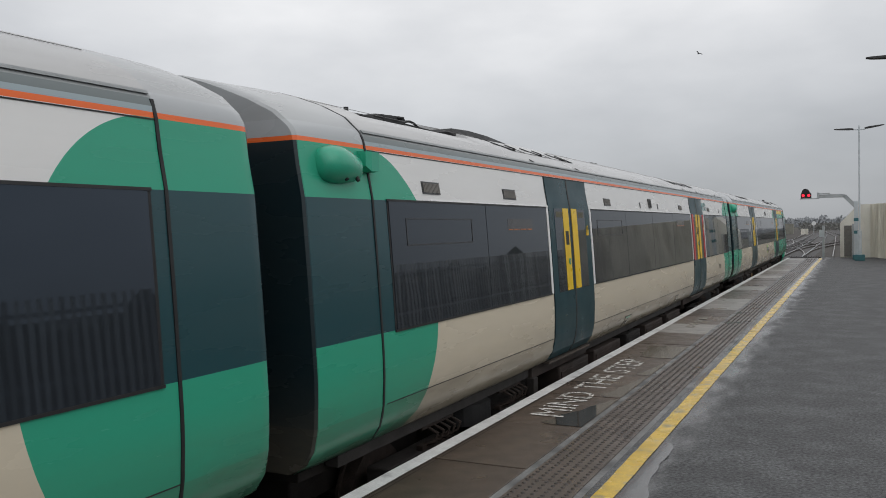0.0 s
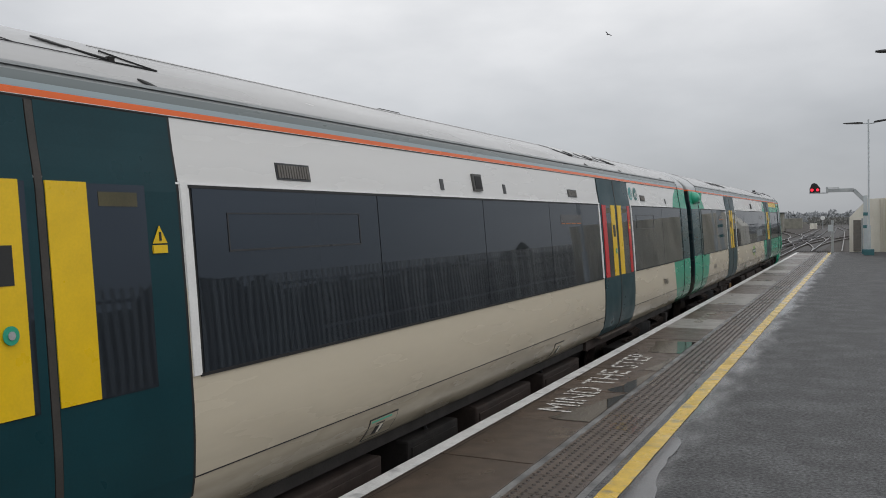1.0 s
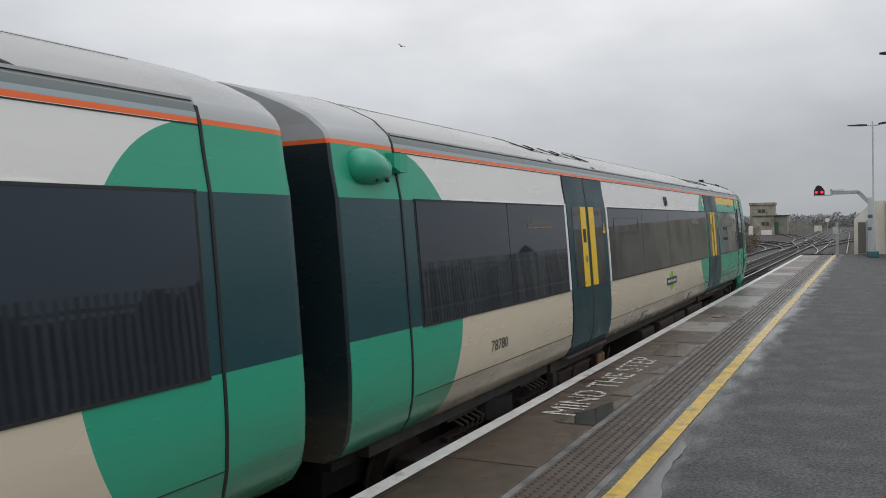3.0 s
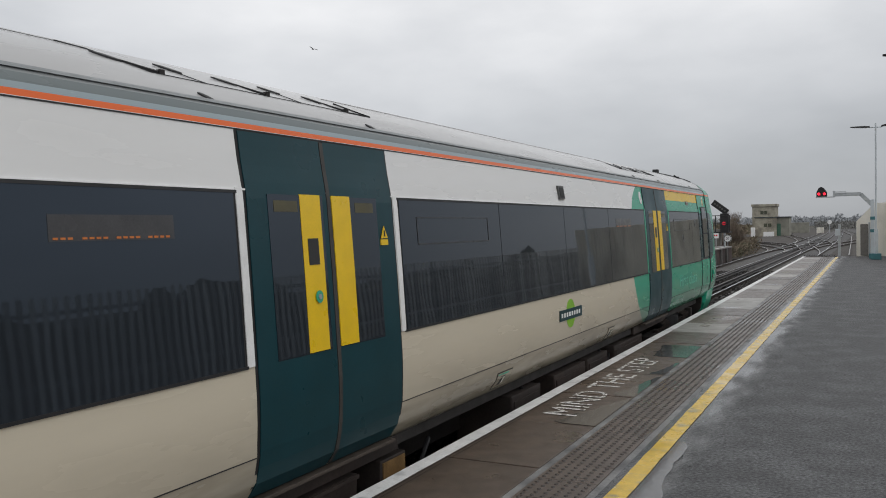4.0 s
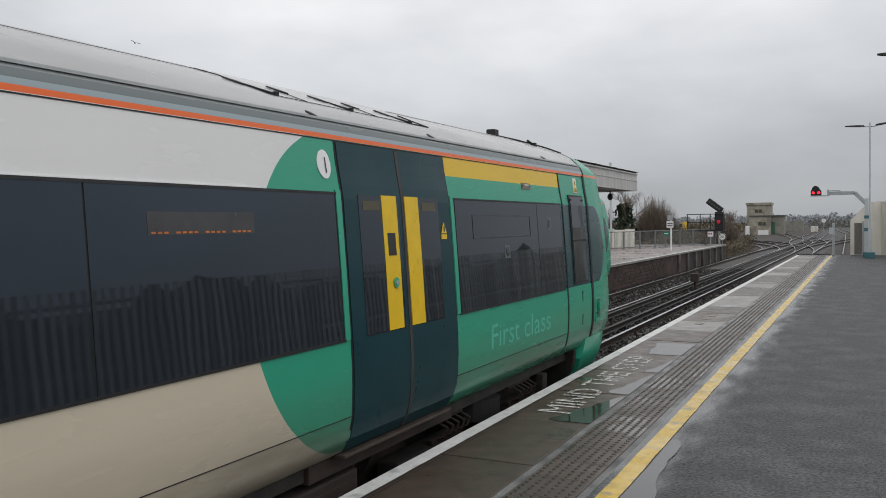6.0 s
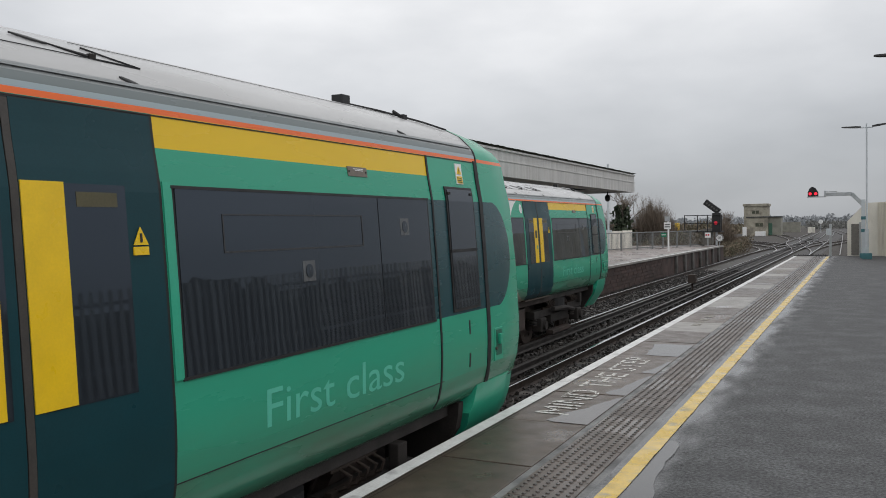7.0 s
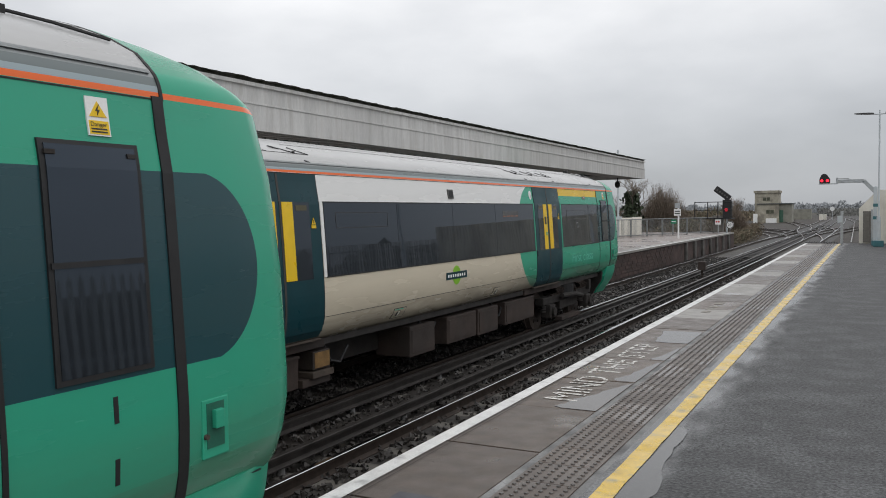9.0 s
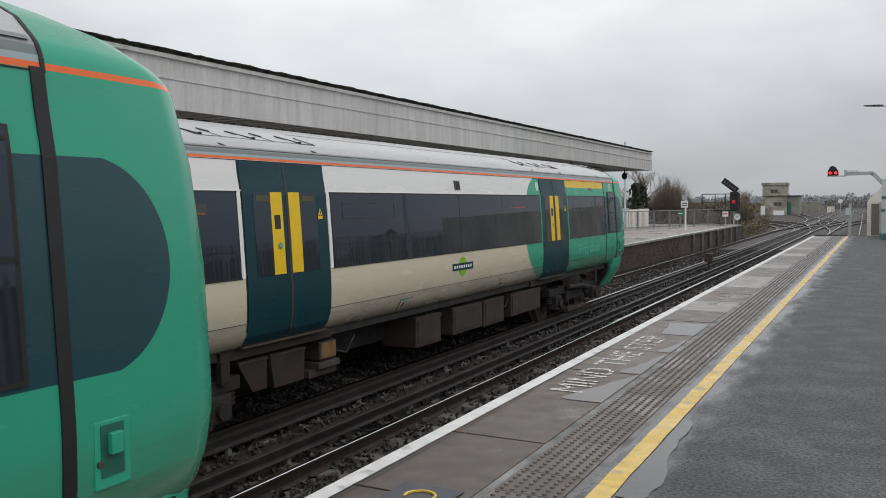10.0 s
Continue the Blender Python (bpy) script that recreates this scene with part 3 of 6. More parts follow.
def build_near_platform():
    structure("platform", boxed(0.06, 9.0, -30, 44.0, -1.2, -0.012), concrete, "concrete platform body under the wet surfacing", "platform")
    structure("platform_surface", flat_sheet(1.40, 9.0, -30, 44.0, -0.003, 0.5, 0.8, 0.004), tarmac, "wet dark grey tarmac platform surface with puddle sheen", "platform")
    structure("mortar_strip", boxed(0.84, 1.46, -30, 44.0, -0.02, -0.006), seam_fill, "damp grey mortar bedding beside the tactile paving", "platform")
    # coping slabs
    coping = tagged(empty("platform_coping", "row of damp brown concrete coping slabs along the edge", "platform coping"), kind="structure")
    bm = bmesh.new()
    box(bm, 0, 0.865, 0.008, 1.292, -0.11, 0, 0.006)
    slab = part("coping_slab", bm, slab_mat, coping)
    me_dark = slab.data
    me_pale = me_dark.copy()
    me_pale.materials[0] = slab_pale
    slab.location = (0, 4.11 - 8 * 1.30, 0)
    for i in range(-7, 31):
        ob = new("coping_slab", me_pale if i in (7, 10, 11, 14, 18, 21, 25, 28) else me_dark)
        ob.parent = coping
        ob.location = (0, 4.11 + 1.30 * i, 0.002 * math.sin(i * 2.3))
    # tactile paving units with blister studs
    tact = tagged(empty("tactile_paving", "strip of damp brown tactile paving with rows of studs", "tactile paving"), kind="structure")
    bm = bmesh.new()
    box(bm, 0.93, 1.345, 0.003, 0.397, -0.05, 0.003, 0.003)
    for i in range(6):
        for j in range(6):
            c = bmesh.ops.create_cone(bm, cap_ends=True, segments=7, radius1=0.0165, radius2=0.011, depth=0.007,
                                      matrix=Matrix.Translation((0.968 + 0.067 * i, 0.034 + 0.0665 * j, 0.0065)))
    unit = part("tactile_slab", bm, tactile_mat, tact)
    unit.data.materials.append(stud_mat)
    # studs coloured darker for their wet rims and their shadows
    for f in unit.data.polygons:
        if f.center.z > 0.0045:
            f.material_index = 1
    unit.location = (0, -2, 0)
    for i in range(1, 115):
        ob = new("tactile_slab", unit.data)
        ob.parent = tact
        ob.location = (0, -2 + 0.4 * i, 0)
    structure("yellow_line", strip_line(1.455, 1.585, -10, 43.2, 0.0022, 0.009, 5), edge_yellow, "worn yellow safety line painted along the platform", "painted line")
    structure("white_line", strip_line(0.012, 0.135, -10, 44.0, 0.0032, 0.003, 8), edge_white, "worn white line along the platform edge", "painted line")
    structure("edge_groove", strip_line(0.150, 0.157, -10, 9.5, 0.0045, 0.002, 4), dark_line, "thin dark groove beside the white edge line", "groove")
    structure("edge_groove", strip_line(0.184, 0.189, -10, 6.9, 0.0045, 0.002, 4), dark_line, "thin dark groove beside the white edge line", "groove")
    # water standing on the slabs against the tactile strip
    for y0, y1, x_a, x_b in ((6.735, 7.99, 0.47, 0.86), (8.035, 9.22, 0.64, 0.86), (9.335, 10.22, 0.71, 0.86), (10.63, 11.7, 0.46, 0.34)):
        structure("puddle", pool(y0, y1, x_a, x_b, 0.866, 0.0028), water_film, "shallow rain puddle along the damp coping slabs", "puddle")
    structure("puddle", pool(4.6, 6.5, 1.80, 1.67, 1.60, 0.0016), surface("puddle_on_tarmac", (0.058, 0.059, 0.061), 0.05, vary=0.25, scale=30, world_space=True), "shallow rain puddle on tarmac beside the yellow line", "puddle")
    # stencilled warning
    bm = bmesh.new()
    for word, y0, y1 in (("MIND", 6.98, 8.16), ("THE", 8.32, 9.2), ("STEP", 9.37, 10.4)):
        vs, fs = letters(word, 0.44)
        w, h = max(v.x for v in vs), max(v.y for v in vs)
        bv = [bm.verts.new((0.605 - v.y / h * 0.315, y0 + v.x / w * (y1 - y0), 0.0034)) for v in vs]
        for f in fs:
            bm.faces.new([bv[k] for k in f])
    tagged(part("painted_warning", bm, text_white, None, "worn white stencilled letters on the coping slabs"), category="floor marking", kind="structure")
    # faded marks farther along, unreadable
    bm = bmesh.new()
    for y in (14.0, 14.4, 14.8, 15.3):
        box(bm, 0.42, 0.56, y, y + 0.26, 0.001, 0.0034)
    for y in (29.5, 30.0, 30.6):
        box(bm, 0.3, 0.6, y, y + 0.3, 0.001, 0.0034)
    tagged(part("faded_marking", bm, surface("faded_stencil_paint", (0.26, 0.245, 0.20), 0.5, vary=0.3, scale=14, second=(0.10, 0.085, 0.068), second_scale=15, second_edge=(0.45, 0.58), world_space=True), None, "faded illegible white paint marks on coping slabs"), category="floor marking", kind="structure")
    st = empty("floor_sticker", "dark floor sticker with a yellow curved mark", "floor sticker")
    part("panel", boxed(0.40, 0.80, 3.75, 4.27, 0.004, 0.0075), sticker_blue, st)
    bm = bmesh.new()
    ring = [(0.61 + 0.09 * math.cos(a), 4.08 + 0.085 * math.sin(a), 0.009) for a in np.linspace(-0.4, 3.6, 14)]
    for a, c in zip(ring, ring[1:]):
        tube(bm, [a, c], 0.012, 4)
    part("curved_mark", bm, edge_yellow, st)


def strip_line(x0, x1, y0, y1, z, ragged, segs):
    """A thin painted line with slightly uneven sides."""
    bm = bmesh.new()
    n = int((y1 - y0) * segs)
    rows = []
    for i in range(n + 1):
        y = y0 + (y1 - y0) * i / n
        a = ragged * noise.noise((y * 3.1, 0, 0))
        c = ragged * noise.noise((y * 3.1, 9, 0))
        rows.append((bm.verts.new((x0 + a, y, z)), bm.verts.new((x1 + c, y, z))))
    for a, c in zip(rows, rows[1:]):
        bm.faces.new((a[0], a[1], c[1], c[0]))
    return bm


def build_far_platform():
    structure("far_platform", boxed(-15.5, -6.2, -30, 64.0, -1.2, -0.09), concrete, "old concrete far platform body", "platform")
    structure("far_platform_surface", boxed(-15.5, -6.5, -30, 64.0, -0.1, -0.004), pink_paving, "damp pinkish-brown far platform paving", "platform")
    cop = tagged(empty("far_platform_coping", "pale edge slabs with a white line on the far platform", "platform coping"), kind="structure")
    slab = part("coping_slab", boxed(-6.62, -6.08, 0.005, 1.495, -0.09, 0.0, bevel=0.006), slab_pale, cop)
    slab.location = (0, -10, 0)
    for i in range(1, 49):
        ob = new("coping_slab", slab.data)
        ob.parent = cop
        ob.location = (0, -10 + 1.5 * i, 0)
    structure("far_white_line", strip_line(-6.23, -6.09, -10, 62, 0.004, 0.004, 3), edge_white, "white edge line of the far platform", "painted line")
    # brick face with courses standing proud
    face = tagged(empty("far_platform_wall", "sooty brick platform wall above the track", "brick wall"), kind="structure")
    part("backing", boxed(-6.21, -6.17, 18, 64, -1.1, -0.1), brick_mat, face)
    bm = boxed(0, 0.028, 0.006, 0.434, 0.005, 0.14, bevel=0)
    one = part("brick", bm, brick_mat, face)
    one.location = (-6.175, 22, -1.05)
    count = 0
    for c in range(6):
        for i in range(48):
            if c == 0 and i == 0:
                continue
            b = new("brick", one.data)
            b.parent = face
            b.location = (-6.175 + 0.005 * math.sin(3 * i + c), 22 + 0.44 * i + (0.22 if c % 2 else 0), -1.05 + 0.155 * c)
    # timber and concrete struts under the far end
    for i in range(7):
        y = 46 + 2.5 * i
        tagged(part("platform_strut", boxed(-6.17, -6.04, y, y + 0.35, -1.1, -0.1, bevel=0.02), concrete, None, "dark concrete strut under the platform edge"), category="strut", group="struts under the far platform")


def build_canopy():
    can = empty("platform_canopy", "long weathered white timber canopy fascia over the far platform", "canopy")
    fas = part("fascia", boxed(-6.36, -6.28, -12, 37.6, 3.115, 3.89, bevel=0.004), canopy_white, can, "pale peeling timber fascia boards")
    part("lower_fascia", boxed(-6.285, -6.262, -12, 37.6, 3.11, 3.54), canopy_white, can)
    bm = bmesh.new()
    box(bm, -6.29, -6.245, -12, 37.6, 3.54, 3.575, 0.004)
    box(bm, -6.30, -6.23, -12, 37.62, 3.84, 3.90, 0.004)
    part("moulding", bm, canopy_white, can)
    bm = flat_sheet(-6.42, -6.18, -12, 37.7, 3.96, 0.06, 0.12, 0.022)
    bmesh.ops.solidify(bm, geom=bm.faces[:], thickness=0.05)
    part("gutter_edge", bm, moss, can, "moss-grown gutter edge")
    part("end_fascia", boxed(-11.2, -6.37, 37.52, 37.6, 3.115, 3.89), canopy_white, can)
    part("roof_sheet", boxed(-11.5, -6.3, -12, 37.6, 3.905, 3.965), moss, can)
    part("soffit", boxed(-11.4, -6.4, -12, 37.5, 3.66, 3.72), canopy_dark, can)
    bm0 = boxed(-11.0, -6.4, -0.06, 0.06, 3.30, 3.66)
    rib = part("rib", bm0, canopy_dark, can)
    rib.location = (0, -10, 0)
    for i in range(1, 16):
        ob = new("rib", rib.data)
        ob.parent = can
        ob.location = (0, -10 + 3.16 * i, 0)
    part("edge_beam", boxed(-6.46, -6.38, -12, 37.4, 3.13, 3.22), canopy_dark, can)
    part("inner_beam", boxed(-7.62, -7.50, -12, 37.4, 3.24, 3.42), canopy_dark, can, "dark iron beam behind the fascia")
    lath = part("lath", boxed(-7.5, -6.46, -0.07, 0.07, 3.17, 3.20), canopy_white, can)
    lath.location = (0, -4, 0)
    for i in range(1, 118):
        ob = new("lath", lath.data)
        ob.parent = can
        ob.location = (0, -4 + 0.35 * i, 0)
    for i in range(5):
        bm = tube(bmesh.new(), [(-8.6, -4 + 9.9 * i, 0), (-8.6, -4 + 9.9 * i, 3.4)], 0.09, 12)
        part("column", bm, canopy_dark, can)
    cctv = empty("cctv_camera", "small black camera under the canopy end", "camera")
    bm = bmesh.new()
    bmesh.ops.create_uvsphere(bm, u_segments=12, v_segments=8, radius=0.13, matrix=Matrix.Translation((-7.4, 37.2, 2.88)) @ Matrix.Diagonal((1, 1, 1.25, 1)))
    part("housing", bm, signal_black, cctv, smooth=True)
    part("bracket", tube(bmesh.new(), [(-7.4, 37.2, 3.0), (-7.4, 37.2, 3.4)], 0.03, 6), signal_black, cctv)


# ------------------------------------------------------------------ trains
SIDE = [(1.20, 1.06), (1.30, 1.12), (1.365, 1.22), (1.395, 1.36), (1.404, 1.55), (1.404, 1.70), (1.395, 1.88), (1.372, 2.3), (1.337, 2.815),
        (1.30, 3.02), (1.282, 3.169), (1.270, 3.235), (1.246, 3.29)]
ROOF = [(1.225, 3.315), (1.12, 3.415), (0.92, 3.516), (0.70, 3.597), (0.55, 3.640), (0.35, 3.679), (0.15, 3.70), (0.0, 3.706)]
SECTION = SIDE + ROOF


def half_width(z):
    for (d0, z0), (d1, z1) in zip(SECTION, SECTION[1:]):
        if z0 <= z <= z1:
            return d0 + (d1 - d0) * (z - z0) / (z1 - z0 + 1e-9)
    return SECTION[0][0] if z < SECTION[0][1] else 0.0


def loft(rings):
    """Closed shell from rings of equal length, capped at both ends."""
    bm = bmesh.new()
    rows = [[bm.verts.new(p) for p in ring] for ring in rings]
    n = len(rows[0])
    for a, c in zip(rows, rows[1:]):
        for k in range(n):
            bm.faces.new((a[k], a[(k + 1) % n], c[(k + 1) % n], c[k]))
    bm.faces.new(rows[0][::-1])
    bm.faces.new(rows[-1])
    return bm


def ring_at(y, inset=0.0, drop=0.0, cap=9.0):
    """A carriage cross-section at y, pulled in at the sides, lowered at the roof and cut off at a height."""
    half = []
    for d, z in SECTION:
        zz = z
        if z > 3.2:  # the shoulders flatten towards the carriage end
            flat = min(z, 3.2 + max(0.0, 1.25 - d) / 0.95 * 0.46)
            zz = min(z + (flat - z) * drop, cap)
        half.append((max(0.0, d - inset * min(1, d / 0.6)), y, zz))
    return half + [(-d, y2, z) for d, y2, z in reversed(half[:-1])]


def nose_rings(y0):
    """The cab end: rounded corners in plan, a raked and domed top."""
    rings = []
    for k in range(1, 13):
        a = k / 12 * math.pi / 2
        half = []
        for d, z in SECTION:
            front = 20.12 - 0.13 * max(0.0, (z - 2.3) / 1.0) ** 1.6 - 0.10 * max(0.0, (1.5 - z) / 0.4)
            r = 0.50 if z < 3.2 else 0.50 + 0.6 * (z - 3.2) / 0.46
            straight = front - r
            y = y0 + (max(straight, y0) - y0) * min(1, k / 2) + (front - max(straight, y0)) * math.sin(a) if k > 0 else y0
            dd = max(0.0, d - min(r, 0.5) * (1 - math.cos(a)) * min(1, d / 0.6))
            half.append((dd, y, z - (0.46 * max(0.0, (z - 3.17) / 0.52)) * (1 - math.cos(a))))
        rings.append(half + [(-p[0], p[1], p[2]) for p in reversed(half[:-1])])
    return rings


def side_strip(name, material, parent, y0, y1, z0, z1, off=0.004, thick=0.014, label="", slant=0.0, n=None):
    """A panel that follows the curve of the body side."""
    bm = bmesh.new()
    n = n or max(2, int((z1 - z0) / 0.09))
    zs = [z0 + (z1 - z0) * i / n for i in range(n + 1)]
    rows = []
    for z in zs:
        d, s = half_width(z) + off, slant * (z - z0)
        rows.append([bm.verts.new(p) for p in ((d, y0 + s, z), (d, y1 + s, z), (d - thick, y1 + s, z), (d - thick, y0 + s, z))])
    for a, c in zip(rows, rows[1:]):
        for k in range(4):
            bm.faces.new((a[k], a[(k + 1) % 4], c[(k + 1) % 4], c[k]))
    bm.faces.new(rows[0])
    bm.faces.new(rows[-1][::-1])
    ob = part(name, bm, material, parent, label)
    return ob


def side_shape(name, material, parent, outline, off=0.006, label=""):
    """A flat decal of any outline (y, z), laid on the body side."""
    bm = bmesh.new()
    bm.faces.new([bm.verts.new((half_width(z) + off, y, z)) for y, z in outline])
    made = bmesh.ops.extrude_face_region(bm, geom=bm.faces[:])
    bmesh.ops.translate(bm, vec=(-0.004, 0, 0), verts=[v for v in made["geom"] if isinstance(v, bmesh.types.BMVert)])
    return part(name, bm, material, parent, label)


def side_text(name, text, material, parent, y, z, width, height, off=0.005, label="", lean=0.0):
    vs, fs = letters(text, 1.0)
    w, h = max(v.x for v in vs), max(v.y for v in vs)
    bm = bmesh.new()
    bv = []
    for v in vs:
        zz = z + v.y / h * height
        bv.append(bm.verts.new((half_width(zz) + off, y + v.x / w * width + lean * v.y, zz)))
    for f in fs:
        bm.faces.new([bv[k] for k in f])
    return part(name, bm, material, parent, label)


def ellipse(y, z, ry, rz, n=28):
    return [(y + ry * math.cos(2 * math.pi * k / n), z + rz * math.sin(2 * math.pi * k / n)) for k in range(n)]


R0 = 0.915


def passenger_door(car, y0, red=False):
    """A pair of sliding door leaves with glazing, grab stripes and controls."""
    door = side_strip("door_surround", rubber, car, y0 - 0.022, y0 + 1.562, R0 + 0.185, R0 + 2.258, 0.002)
    for k, (a, c) in enumerate(((0.0, 0.748), (0.792, 1.54))):
        leaf = side_strip("door_leaf", teal_paint, door, y0 + a, y0 + c, R0 + 0.20, R0 + 2.245, 0.008, label="dark teal sliding door leaf")
        g0, g1 = (y0 + 0.17, y0 + 0.70) if k == 0 else (y0 + 0.84, y0 + 1.33)
        side_strip("door_glass", glass_dark, leaf, g0, g1, R0 + 0.95, R0 + 1.90, 0.011)
        s0 = y0 + (0.465 if k == 0 else 0.795)
        side_strip("grab_stripe", yellow_paint, leaf, s0, s0 + 0.205, R0 + 0.955, R0 + 1.905, 0.014, label="bright yellow vertical stripe")
        if red:
            r0 = y0 + (0.055 if k == 0 else 1.33)
            side_strip("red_stripe", red_paint, leaf, r0, r0 + (0.17 if k == 0 else 0.13), R0 + 0.955, R0 + 1.905, 0.0145, label="red vertical stripe")
        side_strip("destination_glow", surface("yellow_sticker", (0.075, 0.066, 0.03), 0.4), leaf, (y0 + 0.22 if k == 0 else y0 + 1.06), (y0 + 0.44 if k == 0 else y0 + 1.28), R0 + 1.80, R0 + 1.865, 0.013)
    side_strip("door_seal", surface("dusty_door_rubber", (0.045, 0.040, 0.036), 0.6, vary=0.2), door, y0 + 0.752, y0 + 0.788, R0 + 0.21, R0 + 2.24, 0.011, label="grey-brown rubber edge seal")
    side_strip("door_control", black_letter, door, y0 + 0.515, y0 + 0.62, R0 + 1.48, R0 + 1.64, 0.017)
    side_shape("open_button", green_paint, door, ellipse(y0 + 0.585, R0 + 1.285, 0.035, 0.038), 0.024, "round green button")
    side_shape("button_cap", galv, door, ellipse(y0 + 0.585, R0 + 1.285, 0.016, 0.017), 0.029)
    tri = [(y0 + 1.355, R0 + 1.625), (y0 + 1.445, R0 + 1.625), (y0 + 1.40, R0 + 1.71)]
    side_shape("warning_triangle", yellow_paint, door, tri, 0.017)
    side_shape("triangle_mark", black_letter, door, [(y0 + 1.394, R0 + 1.638), (y0 + 1.406, R0 + 1.638), (y0 + 1.406, R0 + 1.68), (y0 + 1.394, R0 + 1.68)], 0.021)
    side_strip("warning_plate", yellow_paint, door, y0 + 1.355, y0 + 1.445, R0 + 1.578, R0 + 1.617, 0.016, n=1)
    part("door_step", boxed(1.20, 1.335, y0 - 0.02, y0 + 1.56, R0 + 0.160, R0 + 0.184, bevel=0.006), step_mat, car, "dusty brown door step")
    part("step_beam", boxed(1.10, 1.21, y0 - 0.25, y0 + 1.8, R0 + 0.03, R0 + 0.148, bevel=0.01), box_mat, car)
    return door


def window_run(car, y0, y1, bars, hoppers=(), stickers=(), shows=None):
    """A flush run of dark glazing with mullion joints and hopper lights."""
    run = side_strip("window_band", rubber, car, y0 - 0.018, y1 + 0.018, R0 + 0.945, R0 + 1.912, 0.003, label="black rubber glazing surround")
    edges = [y0, *bars, y1]
    for a, c in zip(edges, edges[1:]):
        side_strip("window_pane", glass_dark, run, a + 0.006, c - 0.006, R0 + 0.96, R0 + 1.898, 0.007, n=10)
    for a, c in hoppers:
        bm_frame = [(a, c, 1.566, 1.576), (a, c, 1.767, 1.774), (a, a + 0.009, 1.576, 1.767), (c - 0.009, c, 1.576, 1.767)]
        for p, q, lo, hi in bm_frame:
            side_strip("hopper_frame", hopper_seal, run, p, q, R0 + lo, R0 + hi, 0.0105, thick=0.008, n=2)
    for a, zs in stickers:
        s = side_strip("window_sticker", surface("ghost_sticker", (0.085, 0.09, 0.095), 0.3), run, a, a + 0.125, R0 + zs, R0 + zs + 0.125, 0.0085, thick=0.006, n=2)
        side_shape("sticker_disc", glass_dark, run, ellipse(a + 0.0625, R0 + zs + 0.063, 0.036, 0.042), 0.0125)
        side_text("sticker_figure", "1", surface("ghost_sticker", (0.16, 0.165, 0.17)), run, a + 0.055, R0 + zs + 0.042, 0.014, 0.042, 0.014)
    if shows:
        d0, d1 = shows
        plate = side_strip("display_screen", surface("dim_display", (0.046, 0.045, 0.047), 0.2), run, d0, d1, R0 + 1.66, R0 + 1.775, 0.0085, thick=0.006, n=2)
        for i in range(18):
            if i % 5 == 3:
                continue
            y = d0 + 0.02 + (d1 - d0 - 0.04) * i / 18
            side_strip("display_bar", surface("amber_segments", (0.55, 0.16, 0.03), 0.4), plate, y, y + (d1 - d0) * 0.035, R0 + 1.667, R0 + 1.677, 0.0105, thick=0.004, n=1)
    for z in (0.955, 1.906):
        side_strip("glazing_bead", rubber, run, y0 - 0.02, y1 + 0.02, R0 + z - 0.008, R0 + z + 0.008, 0.010, n=1)
    return run


def grille(car, y0, y1, z0, z1, kind="vent"):
    if kind == "light":
        body = side_strip("bodyside_light", grille_mat, car, y0, y1, R0 + z0, R0 + z1, 0.02, thick=0.03, label="grey bodyside indicator lamp")
        side_strip("lens", rubber, body, y0 + 0.03, y1 - 0.02, R0 + z0 + 0.02, R0 + z1 - 0.02, 0.024)
        return
    body = side_strip("vent", hopper_seal, car, y0, y1, R0 + z0, R0 + z1, 0.006)
    if y1 - y0 > 0.15:
        for i in range(12):
            y = y0 + 0.024 + (y1 - y0 - 0.048) * i / 11
            side_strip("vent_slat", surface("vent_slat_grey", (0.14, 0.13, 0.115), 0.5), body, y - 0.009, y + 0.009, R0 + z0 + 0.012, R0 + z1 - 0.012, 0.011, n=1)


def seam(car, y, width=0.022, z0=0.2, z1=2.36):
    side_strip("body_joint", rubber, car, y - width / 2, y + width / 2, R0 + z0, R0 + z1, 0.007, label="black vertical body joint")


def roof_line(car, y0, y1, z, r=0.008):
    """A thin longitudinal seam on the roof."""
    d = half_width(z)
    part("roof_seam", tube(bmesh.new(), [(d, y0, z + 0.004), (d, y1, z + 0.004)], r, 5), surface("roof_joint_sealant", (0.20, 0.20, 0.20), 0.6), car)


def roof_lug(car, y, z, length=0.075):
    """A flat dark leaf-shaped stud lying aslant on the roof."""
    bm = bmesh.new()
    rows = []
    for f, w in ((-1, 0.1), (-0.6, 0.75), (0, 1.0), (0.6, 0.75), (1, 0.1)):
        zc = z - f * 0.016
        ends = []
        for side in (-1, 1):
            zz = zc + side * w * 0.009
            ends += [bm.verts.new((half_width(zz) + 0.002, y + f * length, zz + lift)) for lift in (0.002, 0.010)]
        rows.append((ends[0], ends[1], ends[3], ends[2]))
    for a, c in zip(rows, rows[1:]):
        for k in range(4):
            bm.faces.new((a[k], a[(k + 1) % 4], c[(k + 1) % 4], c[k]))
    bm.faces.new(rows[0][::-1])
    bm.faces.new(rows[-1])
    part("roof_lug", bm, rubber, car)


